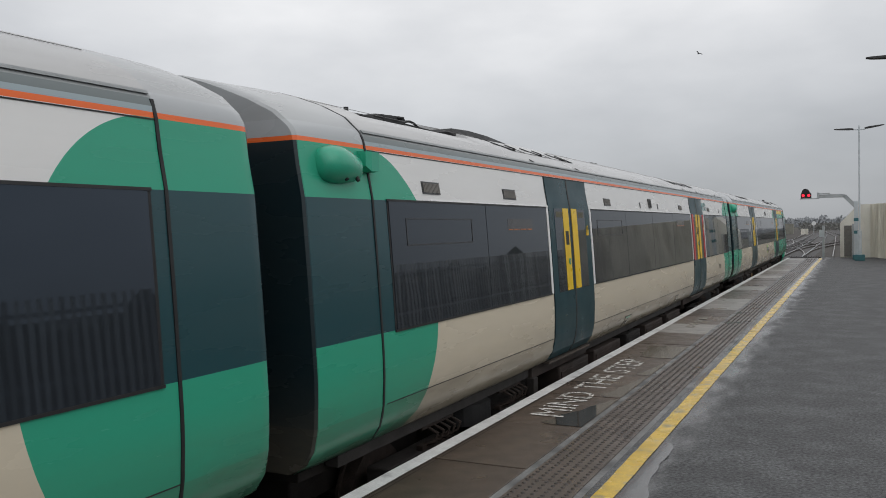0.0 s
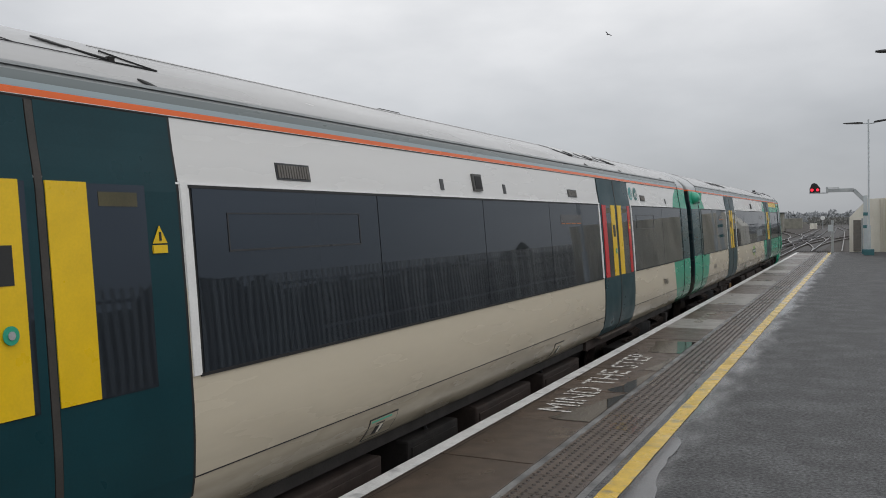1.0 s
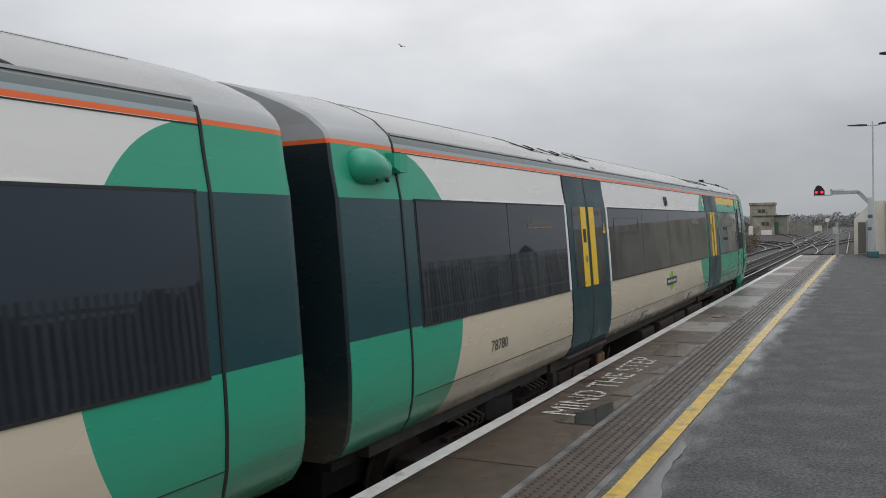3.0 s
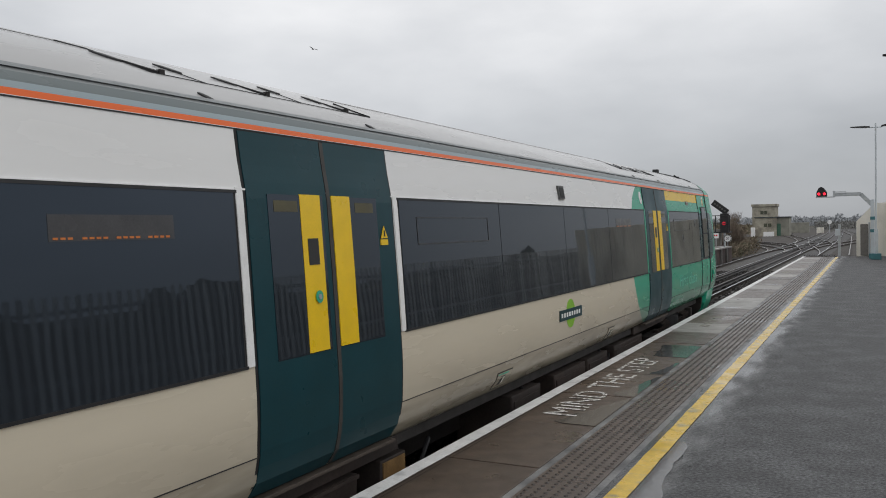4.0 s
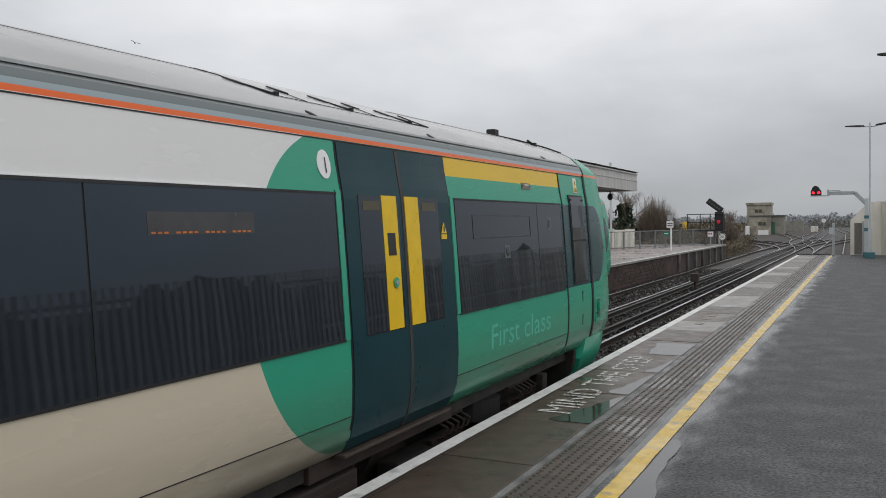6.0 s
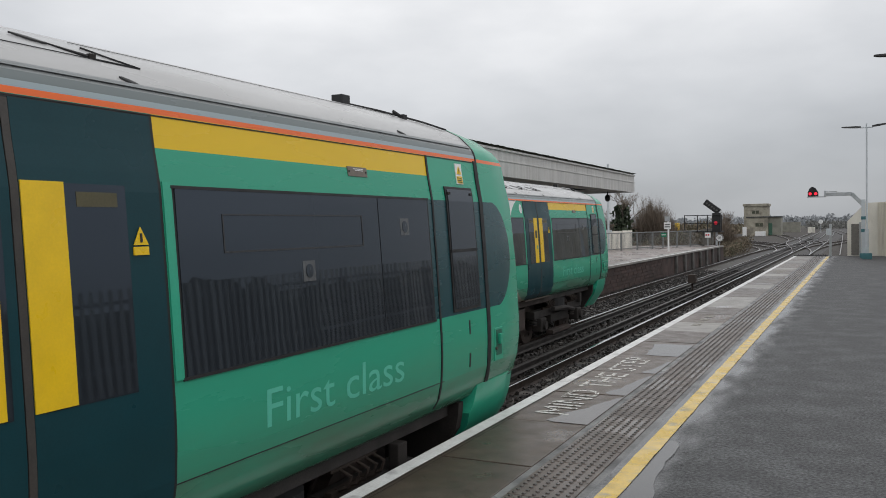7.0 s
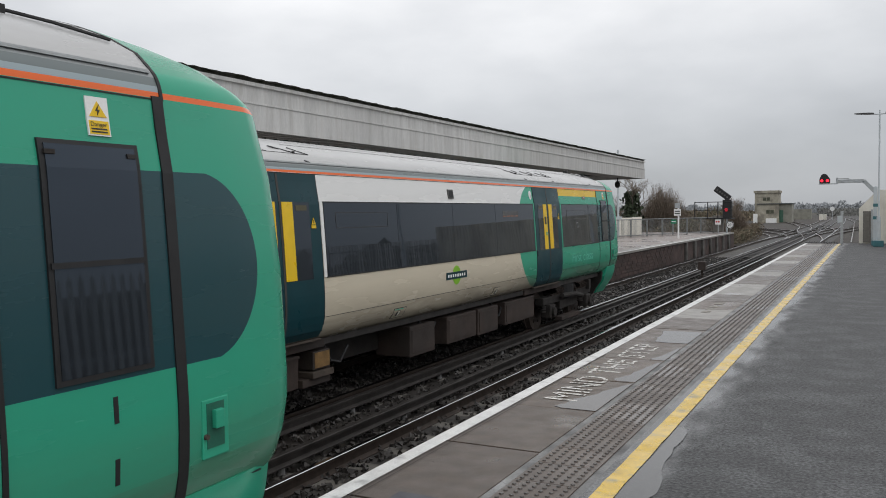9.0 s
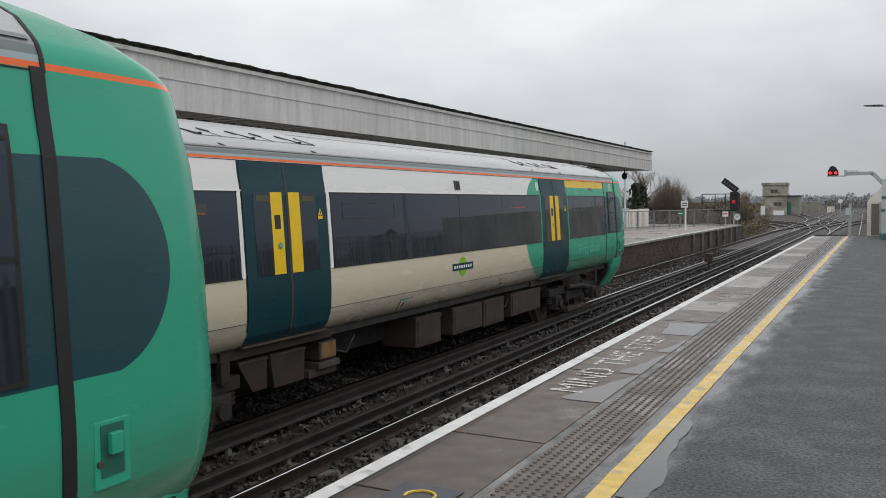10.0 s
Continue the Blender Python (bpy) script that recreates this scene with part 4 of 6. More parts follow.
def roof_gear(car, d0):
    """Lifting brackets, straps and studs on the roof over a door, and the panel joints round them."""
    z = 3.440

    def on_roof(y, dz):
        return (half_width(z + dz), y, z + dz + 0.005)

    for off in (-0.33, 0.53, 1.40):
        y = d0 + off
        d = half_width(z)
        part("roof_bracket", boxed(d - 0.014, d + 0.014, y - 0.018, y + 0.018, z - 0.006, z + 0.022, bevel=0.003), under_mat, car)
        bm = bmesh.new()
        tube(bm, [on_roof(y - 0.02, 0.0), on_roof(y - 0.10, 0.022), on_roof(y - 0.19, 0.052)], 0.010, 5, 0.003)
        part("bracket_strap", bm, rubber, car)
        roof_lug(car, y - 0.26, z + 0.055)
        if off < 1:
            roof_lug(car, y + 0.16, z + 0.058)
    bm = bmesh.new()
    tube(bm, [on_roof(d0 - 0.75, 0.125), on_roof(d0 - 0.62, 0.10), on_roof(d0 - 0.5, 0.03), on_roof(d0 - 0.41, -0.012)], 0.004, 4)
    tube(bm, [on_roof(d0 - 0.41, -0.012), on_roof(d0 + 1.62, -0.012)], 0.0028, 4)
    for y in (d0 - 0.02, d0 + 0.86):
        tube(bm, [on_roof(y, -0.012), on_roof(y - 0.10, 0.03), on_roof(y - 0.2, 0.07)], 0.003, 4)
    tube(bm, [on_roof(d0 + 1.40, -0.01), on_roof(d0 + 1.68, -0.012), on_roof(d0 + 1.56, 0.03), on_roof(d0 + 1.46, 0.075)], 0.005, 4)
    part("panel_joint", bm, rubber, car)
    roof_lug(car, d0 - 0.15, 3.325, length=0.05)
    roof_lug(car, d0 + 1.50, 3.325, length=0.05)


def bogie(car, yc):
    b = part("bogie_frame", bogie_frame(yc), under_mat, car, "grimy steel bogie frame")
    for s in (-1.3, 1.3):
        box_bm = bmesh.new()
        box(box_bm, 1.0, 1.24, yc + s - 0.17, yc + s + 0.17, 0.30, 0.60, 0.03)
        tube(box_bm, [(1.24, yc + s, 0.44), (1.30, yc + s, 0.44)], 0.10, 12)
        part("axle_box", box_bm, under_mat, b)
        for off in (-0.27, 0.27):
            sp = bmesh.new()
            for k in range(5):
                disc(sp, (1.08, yc + s + off, 0.46 + 0.055 * k), (0, 0, 1), 0.085, 0.032, 12)
            part("coil_spring", sp, under_mat, b)
    part("damper", tube(bmesh.new(), [(1.26, yc - 0.75, 0.75), (1.26, yc - 0.1, 0.72), (1.26, yc + 0.1, 0.72), (1.26, yc + 0.7, 0.62)], 0.055, 8), under_mat, b)
    part("air_bag", disc(bmesh.new(), (1.0, yc, 0.86), (0, 0, 1), 0.27, 0.2, 20), rubber, b)
    for s in (-1.05, 0.62):
        bm = boxed(1.10, 1.16, yc + s - 0.08, yc + s + 0.52, 0.76, 0.80, bevel=0.006)
        box(bm, 1.10, 1.16, yc + s - 0.08, yc + s + 0.52, 0.93, 0.955, 0.006)
        for k in range(5):
            q = yc + s + 0.11 * k
            tube(bm, [(1.13, q, 0.79), (1.22, q + 0.03, 0.82), (1.24, q + 0.05, 0.89), (1.14, q + 0.03, 0.94)], 0.014, 5)
        part("ribbed_casting", bm, rail_side, b)
    part("lifting_bracket", boxed(1.16, 1.25, yc + 1.30, yc + 1.44, 0.72, 0.96, bevel=0.012), under_mat, b)
    part("shoe_beam", boxed(1.05, 1.22, yc - 0.65, yc + 0.65, 0.16, 0.25, bevel=0.01), box_mat, b)
    return b


def bogie_frame(yc):
    bm = bmesh.new()
    for side in (-1.06, 1.06):
        box(bm, side - 0.1, side + 0.1, yc - 1.7, yc - 0.55, 0.60, 0.76, 0.02)
        box(bm, side - 0.1, side + 0.1, yc + 0.55, yc + 1.7, 0.60, 0.76, 0.02)
        box(bm, side - 0.1, side + 0.1, yc - 0.62, yc + 0.62, 0.42, 0.62, 0.02)
    box(bm, -1.0, 1.0, yc - 0.2, yc + 0.2, 0.5, 0.75)
    return bm


def wheelset(car, y):
    """An axle with two wheels, turning about its own middle."""
    bm = bmesh.new()
    for s in (-1, 1):
        tube(bm, [(s * 0.69, 0, 0), (s * 0.715, 0, 0)], 0.45, 28)
        tube(bm, [(s * 0.715, 0, 0), (s * 0.825, 0, 0)], 0.42, 28)
        tube(bm, [(s * 0.825, 0, 0), (s * 0.86, 0, 0)], 0.12, 12)
        for k in range(6):
            a = k * math.pi / 3
            tube(bm, [(s * 0.82, 0.25 * math.cos(a), 0.25 * math.sin(a)), (s * 0.84, 0.25 * math.cos(a), 0.25 * math.sin(a))], 0.03, 6)
    tube(bm, [(-0.7, 0, 0), (0.7, 0, 0)], 0.085, 12)
    return part("wheelset", bm, wheel_mat, car, "worn steel wheelset", at=pose(0, y, 0.42))


def underframe(car, items):
    part("floor_frame", boxed(-1.05, 1.05, 0.3, 19.0, 0.92, 1.08, bevel=0.01), under_mat, car)
    # plain box added to close the see-through gap and darken the underside
    part("underfloor_trough", boxed(-0.6, 0.6, 0.8, 18.5, 0.52, 0.915, bevel=0.02), under_mat, car, "dark filler box added where central underfloor equipment would be")
    part("solebar", boxed(1.06, 1.17, 0.6, 18.82, 0.96, 1.085, bevel=0.008), surface("slate_underframe", (0.040, 0.036, 0.034), 0.7, vary=0.3, scale=5), car, "dark slate-grey longitudinal sill")
    for y0, y1, z0, kind in items:
        if kind == 2:  # hopper-shaped case, narrower at its foot
            bm = loft([[(0.6, y0 + a, z), (x, y0 + a, z), (x, y1 - b, z), (0.6, y1 - b, z)] for z, a, b, x in ((z0, 0.30 if y0 < 5 else 0.14, -0.06, 1.12), (0.86, 0.0, 0.0, 1.18), (0.90, 0.0, 0.0, 1.18))])
            c = part("equipment_case", bm, box_mat, car, "brown hopper-shaped underfloor case")
            part("case_rim", boxed(1.16, 1.195, y0 - 0.01, y1 + 0.01, 0.865, 0.895, bevel=0.004), box_mat, c)
            continue
        if kind == 3:  # small case with an ochre front over a tray
            c = part("equipment_case", boxed(0.7, 1.18, y0, y1, 0.66, 0.90, bevel=0.012), box_mat, car, "small underfloor case with an ochre front")
            part("front_plate", boxed(1.18, 1.19, y0 + 0.03, y1 - 0.02, 0.68, 0.88, bevel=0.003), surface("ochre_plate", (0.20, 0.115, 0.040), 0.7, vary=0.3, scale=9), c, "worn ochre plate")
            part("tray", boxed(0.7, 1.22, y0 - 0.06, y1 + 0.03, 0.56, 0.64, bevel=0.008), step_mat, c)
            part("lower_case", boxed(0.75, 1.16, y0 - 0.2, y1 + 0.02, 0.46, 0.56, bevel=0.01), box_mat, c)
            continue
        bm = boxed(0.55, 1.18, y0, y1, z0, 0.90, bevel=0.02)
        c = part("equipment_case", bm, box_mat if kind else under_mat, car, "brown underfloor equipment case")
        part("case_lid", boxed(1.18, 1.192, y0 + 0.05, y1 - 0.05, z0 + 0.06, 0.84, bevel=0.004), box_mat if kind else under_mat, c)
    for y in (6.5, 9.1, 11.9):
        bm = tube(bmesh.new(), [(1.1, y, 0.95), (1.14, y + 0.1, 0.72), (1.12, y + 0.35, 0.66), (1.08, y + 0.6, 0.85)], 0.02, 6)
        part("air_hose", bm, rubber, car)
    part("air_reservoir", tube(bmesh.new(), [(0.75, 3.9, 0.72), (0.75, 5.0, 0.72)], 0.17, 16), under_mat, car)


def hatch(car, y0, y1, mark=None):
    """A slanted filler flap on the skirt: dark outline, cream plate, recessed catch and a pale mark."""
    h = side_strip("filler_hatch", dark_line, car, y0, y1, R0 + 0.215, R0 + 0.365, 0.005, slant=0.25, n=4)
    side_strip("hatch_plate", MATS["livery_mid"], h, y0 + 0.012, y1 - 0.012, R0 + 0.224, R0 + 0.356, 0.008, slant=0.25, n=3)
    side_strip("hatch_recess", rubber, h, y0 + 0.10, y0 + 0.21, R0 + 0.245, R0 + 0.325, 0.010, slant=0.25, n=2)
    side_strip("hatch_catch", cream_panel, h, y0 + 0.155, y0 + 0.185, R0 + 0.25, R0 + 0.31, 0.013, slant=0.25, n=2)
    side_strip("hatch_label", mark or MATS["livery_mid"], h, y0 + 0.05, y1 - 0.06, R0 + 0.338, R0 + 0.350, 0.010, slant=0.25, n=1)


def crash_box(car, y):
    """The green bulge that houses the camera by the carriage end, and its bracket beyond the joint."""
    d = half_width(R0 + 2.13)
    rings = []
    for dy, r in [(-0.225, 0.03), (-0.215, 0.07), (-0.18, 0.105), (-0.10, 0.124), (0.0, 0.124), (0.08, 0.108), (0.15, 0.088), (0.205, 0.072), (0.215, 0.04)]:
        rings.append([(d + 0.015 + r * 0.95 * math.cos(a), y + dy, R0 + 2.125 + r * math.sin(a) - 0.12 * max(0.0, dy) * (math.sin(a) < 0))
                      for a in np.linspace(0, 2 * math.pi, 19)[:-1]])
    pod = part("camera_pod", loft(rings), green_paint, car, "bulbous green camera housing", smooth=True)
    part("pod_flange", disc(bmesh.new(), (d - 0.004, y - 0.03, R0 + 2.115), (1, 0, 0.06), 0.138, 0.016, 24), green_paint, pod, smooth=True)
    for dy in (-0.01, 0.13):
        part("camera_lens", disc(bmesh.new(), (d + 0.085, y + dy, R0 + 2.035), (0.7, 0, -1), 0.014, 0.03, 12), rubber, pod, "small black lens")
    bm = loft([[(d - 0.04, y + a, R0 + 2.245), (d + o, y + a, R0 + 2.235), (d + o, y + a, R0 + 2.235 - h), (d - 0.04, y + a, R0 + 2.225 - h)]
               for a, o, h in ((0.28, 0.06, 0.10), (0.32, 0.085, 0.135), (0.42, 0.085, 0.135), (0.44, 0.06, 0.12))])
    part("pod_bracket", bm, green_paint, car)


def gangway(car, y0, y1):
    part("gangway_bellows", boxed(-0.62, 0.62, y0, y1, 1.0, 3.15, bevel=0.03), rubber, car, "black concertina gangway")


def carriage(kind, m, label, number, group):
    """One 20 m carriage. Local origin: rail level, track middle, trailing end."""
    car = empty("train_carriage", label, "train carriage", group, m)
    mid, end = MATS["livery_mid"], MATS["livery_end"]
    tail = [ring_at(0.06, 0.035, 0.32), ring_at(0.08, 0.012, 0.26), ring_at(0.2, 0.004, 0.20), ring_at(0.5, 0.0, 0.08), ring_at(0.7, 0.0, 0.02)]
    if kind == "end":
        rings = tail + [ring_at(y) for y in (0.86, 7, 14, 19.0)] + nose_rings(19.0)
        part("body_shell", loft(rings), end, car, "green, white and cream painted body", smooth=True)
    else:
        rings = tail + [ring_at(y, cap=c) for y, c in ((0.86, 9), (1.28, 9), (1.34, 3.50), (3.36, 3.50), (3.42, 9), (7, 9), (14, 9), (18.87, 9))] + [ring_at(y, i, dr) for y, i, dr in ((19.05, 0, 0.0), (19.2, 0, 0.02), (19.35, 0, 0.05), (19.48, 0.003, 0.10), (19.545, 0.008, 0.16), (19.57, 0.022, 0.26))]
        part("body_shell", loft(rings), mid, car, "green, white and cream painted body", smooth=True)
    last = 18.98 if kind == "end" else 18.85
    seam(car, 0.85)
    side_strip("roof_arch", rubber, car, 0.842, 0.860, R0 + 2.25, 3.67, 0.006, n=18)
    # skirt crease and rain gutter
    crease_end = 18.1 if kind == "end" else last
    side_strip("skirt_crease", dark_line, car, 0.9, crease_end, R0 + 0.447, R0 + 0.453, 0.003, n=1)
    side_strip("rain_gutter", surface("gutter_grey", (0.22, 0.235, 0.24), 0.5), car, 0.88, last, R0 + 2.385, R0 + 2.405, 0.014, n=2)
    # dark strip painted as the shadow line under the orange band
    side_strip("cantrail_joint", dark_line, car, 0.88, last, R0 + 2.252, R0 + 2.259, 0.004, n=1)
    side_strip("window_lip", white_paint, car, 1.75, 12.8 if kind == "end" else 17.95, R0 + 1.915, R0 + 1.925, 0.005, n=1)
    doors = (4.58, 13.63) if kind == "end" else (4.60, 13.56)
    window_run(car, 1.06, doors[0] - 0.10, [2.83], [(1.3, 2.5)] if kind != "end" else [], shows=(doors[0] - 1.25, doors[0] - 0.55))
    a, c = doors[0] + 1.64, doors[1] - 0.10
    window_run(car, a, c, [8.04, 9.85, 11.60], [(a + 0.25, a + 1.55)], shows=(11.95, 12.72))
    for k, d0 in enumerate(doors):
        passenger_door(car, d0, red=(kind == "mid" and k == 1))
        trim = green_paint if (kind == "end" and k == 1) else white_paint
        side_strip("door_trim", trim, car, d0 - 0.085, d0 - 0.028, R0 + 0.955, R0 + 1.93, 0.009, label="pale trim beside the door")
        side_strip("door_trim", trim, car, d0 + 1.568, d0 + 1.625, R0 + 0.955, R0 + 1.93, 0.009, label="pale trim beside the door")
    if kind == "mid":
        window_run(car, doors[1] + 1.64, 18.74, [17.2], [(doors[1] + 1.85, doors[1] + 3.0)])
        for v0, v1, z0, z1 in ((1.64, 1.95, 1.97, 2.07), (3.33, 3.66, 1.97, 2.07), (6.96, 7.29, 1.97, 2.07), (12.33, 12.66, 1.98, 2.07), (15.84, 16.13, 1.99, 2.08), (9.07, 9.13, 1.97, 2.06), (10.39, 10.45, 1.97, 2.06), (17.6, 17.66, 1.97, 2.06)):
            grille(car, v0, v1, z0, z1)
        grille(car, 9.70, 9.88, 1.98, 2.13, "light")
        side_shape("accessible_symbol_disc", surface("light_teal_decal", (0.12, 0.36, 0.36), 0.4), car, ellipse(15.27, R0 + 2.09, 0.105, 0.095), 0.006, "pale teal round sign")
        side_shape("cycle_symbol_disc", surface("mid_teal_decal", (0.04, 0.16, 0.15), 0.4), car, ellipse(15.55, R0 + 2.09, 0.105, 0.095), 0.006, "dark teal round sign")
        pale = surface("white_symbol", (0.7, 0.72, 0.72), 0.4)
        for yy in (15.5, 15.6):
            ring = [(half_width(R0 + 2.07) + 0.012, yy + 0.032 * math.cos(q), R0 + 2.07 + 0.032 * math.sin(q)) for q in np.linspace(0, 6.283, 13)]
            part("cycle_wheel", tube(bmesh.new(), ring, 0.005, 4, cap=False), pale, car)
        dd = half_width(R0 + 2.08) + 0.012
        frame_bm = bmesh.new()
        for p, q in (((15.5, 2.07), (15.53, 2.115)), ((15.53, 2.115), (15.585, 2.115)), ((15.585, 2.115), (15.6, 2.07)), ((15.53, 2.115), (15.555, 2.07)), ((15.555, 2.07), (15.585, 2.115)), ((15.585, 2.115), (15.578, 2.135))):
            tube(frame_bm, [(dd, p[0], R0 + p[1]), (dd, q[0], R0 + q[1])], 0.004, 4)
        part("cycle_frame", frame_bm, pale, car)
        chair_bm = bmesh.new()
        ring = [(dd, 15.265 + 0.042 * math.cos(q), R0 + 2.062 + 0.042 * math.sin(q)) for q in np.linspace(2.4, 6.6, 12)]
        tube(chair_bm, ring, 0.006, 4)
        for p, q in (((15.255, 2.135), (15.262, 2.085)), ((15.262, 2.085), (15.305, 2.083)), ((15.305, 2.083), (15.325, 2.035)), ((15.258, 2.11), (15.295, 2.108))):
            tube(chair_bm, [(dd, p[0], R0 + p[1]), (dd, q[0], R0 + q[1])], 0.007, 5)
        disc(chair_bm, (dd, 15.253, R0 + 2.157), (1, 0, 0), 0.012, 0.006, 12)
        part("wheelchair_symbol", chair_bm, pale, car)
        hatch(car, 7.8, 8.18, green_paint)
        hatch(car, 11.6, 11.9)
        if number:
            side_text("carriage_number", number, black_letter, car, 17.02, R0 + 0.61, 0.38, 0.095)
        seam(car, 18.86)
        # pantograph well with folded gear
        well = part("roof_well", boxed(-0.74, 0.74, 1.36, 3.35, 3.46, 3.515, bevel=0.02), dark_line, car)
        for s in (-0.4, 0.45):
            part("pantograph_arm", tube(bmesh.new(), [(s, 1.6, 3.53), (s, 2.1, 3.61), (s, 2.68, 3.675), (s * 0.9, 3.25, 3.55)], 0.020, 6), rubber, well, "black folded pantograph arm")
            hoop = [(s * 1.05, 3.02 + 0.24 * math.cos(q), 3.53 + 0.135 * math.sin(q)) for q in np.linspace(0, math.pi, 9)]
            part("horn", tube(bmesh.new(), hoop, 0.013, 5), rubber, well)
        part("collector_head", tube(bmesh.new(), [(-0.6, 2.62, 3.64), (-0.3, 2.65, 3.70), (0.3, 2.65, 3.70), (0.62, 2.62, 3.64)], 0.016, 6), rubber, well)
        part("drive_box", boxed(0.15, 0.56, 2.35, 2.78, 3.515, 3.66, bevel=0.02), rubber, well)
        part("insulator_box", boxed(0.30, 0.62, 1.9, 2.25, 3.515, 3.60, bevel=0.015), rubber, well)
        part("bracing_wire", tube(bmesh.new(), [(0.55, 1.5, 3.60), (0.5, 2.5, 3.63), (0.55, 3.3, 3.60)], 0.008, 5), rubber, well)
        bm = loft([[(0.80, y, 3.545), (0.74, y, 3.55 + h), (-0.74, y, 3.55 + h), (-0.80, y, 3.545)] for y, h in ((3.33, 0.03), (3.4, 0.07), (3.8, 0.085), (4.3, 0.075), (4.8, 0.04), (5.1, 0.01))])
        part("roof_fairing", bm, rubber, well, "low dark fairing on the roof")
        part("aerial_stub", tube(bmesh.new(), [(0.72, 1.49, 3.50), (0.72, 1.49, 3.60)], 0.02, 6), rubber, car)
        part("roof_hatch", boxed(0.08, 0.32, 9.82, 10.2, 3.66, 3.715, bevel=0.015), rubber, car)
        gangway(car, 19.5, 20.18)
        items = ((5.4, 6.6, 0.35, 1), (6.9, 8.3, 0.42, 1), (8.7, 9.6, 0.4, 0), (10.0, 11.4, 0.35, 1), (11.8, 13.1, 0.42, 1))
    else:
        window_run(car, doors[1] + 1.64, 17.95, [17.2], [(15.6, 16.98)], [(16.28, 1.37), (17.50, 1.63)])
        grille(car, 9.76, 9.94, 1.985, 2.135, "light")
        plate = side_strip("maker_plate", surface("bronze_plate", (0.17, 0.145, 0.12), 0.45, metal=0.4, vary=0.2), car, 16.885, 17.125, R0 + 2.04, R0 + 2.105, 0.006, n=1, label="small bronze plate")
        for z in (2.078, 2.088):
            side_strip("text_bar", white_paint, plate, 16.955 + (2.088 - z) * 2, 17.075, R0 + z, R0 + z + 0.005, 0.009, thick=0.004, n=1)
        for y in (16.90, 17.11):
            part("rivet", disc(bmesh.new(), (half_width(R0 + 2.07) + 0.006, y, R0 + 2.072), (1, 0, 0), 0.007, 0.008, 8), rubber, plate)
        ov = side_shape("logo_oval", lime_paint, car, ellipse(9.88, R0 + 0.715, 0.148, 0.16), 0.004, "lime green oval emblem")
        side_strip("logo_plate", teal_paint, car, 9.50, 10.26, R0 + 0.655, R0 + 0.772, 0.008, thick=0.006, n=2, label="dark teal emblem plate")
        for i in range(8):
            y = 9.55 + 0.0845 * i
            side_strip("logo_bar", white_paint, car, y, y + 0.046, R0 + 0.690, R0 + 0.736, 0.011, thick=0.004, n=1)
        if number:
            side_text("carriage_number", number, black_letter, car, 2.27, R0 + 0.585, 0.38, 0.095)
        side_text("class_lettering", "First", decal_pale, car, 15.85, R0 + 0.575, 0.70, 0.215, 0.0022, "pale turquoise word")
        side_text("class_lettering", "class", decal_pale, car, 16.66, R0 + 0.575, 0.78, 0.215, 0.0022, "pale turquoise word")
        side_shape("class_disc", white_paint, car, ellipse(13.47, R0 + 2.09, 0.072, 0.093), 0.006, "white disc")
        side_text("class_figure", "1", black_letter, car, 13.45, R0 + 2.035, 0.035, 0.10, 0.011)
        hatch(car, 7.85, 8.2, green_paint)
        hatch(car, 11.42, 11.7)
        # cab door, sliding window, joints
        cab = side_strip("cab_door", rubber, car, 18.035, 18.06, R0 + 0.23, R0 + 2.26, 0.007, label="driver's cab door")
        fr = side_strip("cab_window_frame", rubber, cab, 18.29, 18.815, R0 + 0.985, R0 + 2.02, 0.012, label="black window frame")
        side_strip("cab_window_pane", glass_dark, fr, 18.315, 18.79, R0 + 1.50, R0 + 2.00, 0.017)
        side_strip("cab_window_pane", glass_dark, fr, 18.315, 18.79, R0 + 1.01, R0 + 1.475, 0.015)
        side_strip("meeting_rail", rubber, fr, 18.30, 18.805, R0 + 1.475, R0 + 1.50, 0.021, n=1)
        for y in (18.31, 18.74):
            side_strip("window_catch", under_mat, fr, y, y + 0.05, R0 + 1.955, R0 + 1.975, 0.024, n=1)
        for z in (0.77, 0.49):
            side_strip("grab_recess", rubber, cab, 18.575, 18.60, R0 + z, R0 + z + 0.12, 0.003, n=2)
        side_strip("cab_joint", rubber, car, 18.952, 19.018, R0 + 0.21, R0 + 2.27, 0.009, label="wide black cab joint")
        side_strip("roof_arch", rubber, car, 19.005, 19.025, R0 + 2.25, 3.67, 0.007, n=18)
        sign = side_strip("danger_sign", white_paint, car, 18.56, 18.68, R0 + 2.05, R0 + 2.225, 0.008, n=2, label="white and yellow electrical danger sign")
        side_strip("sign_foot", yellow_paint, sign, 18.567, 18.673, R0 + 2.057, R0 + 2.118, 0.010, n=1)
        side_shape("sign_triangle", yellow_paint, sign, [(18.573, R0 + 2.135), (18.667, R0 + 2.135), (18.62, R0 + 2.205)], 0.011)
        side_shape("sign_bolt", black_letter, sign, [(18.615, R0 + 2.143), (18.63, R0 + 2.168), (18.618, R0 + 2.168), (18.628, R0 + 2.192), (18.606, R0 + 2.162), (18.618, R0 + 2.162)], 0.014)
        side_text("sign_word", "Danger", black_letter, sign, 18.572, R0 + 2.092, 0.09, 0.02, 0.0125)
        for z in (2.065, 2.078):
            side_strip("sign_bar", black_letter, sign, 18.575, 18.66, R0 + z, R0 + z + 0.006, 0.0125, n=1)
        # coupler socket on the nose
        sock = part("socket_plate", boxed(1.36, 1.4075, 19.11, 19.30, R0 + 0.46, R0 + 0.76, bevel=0.006), green_paint, car, "green recessed isolator panel")
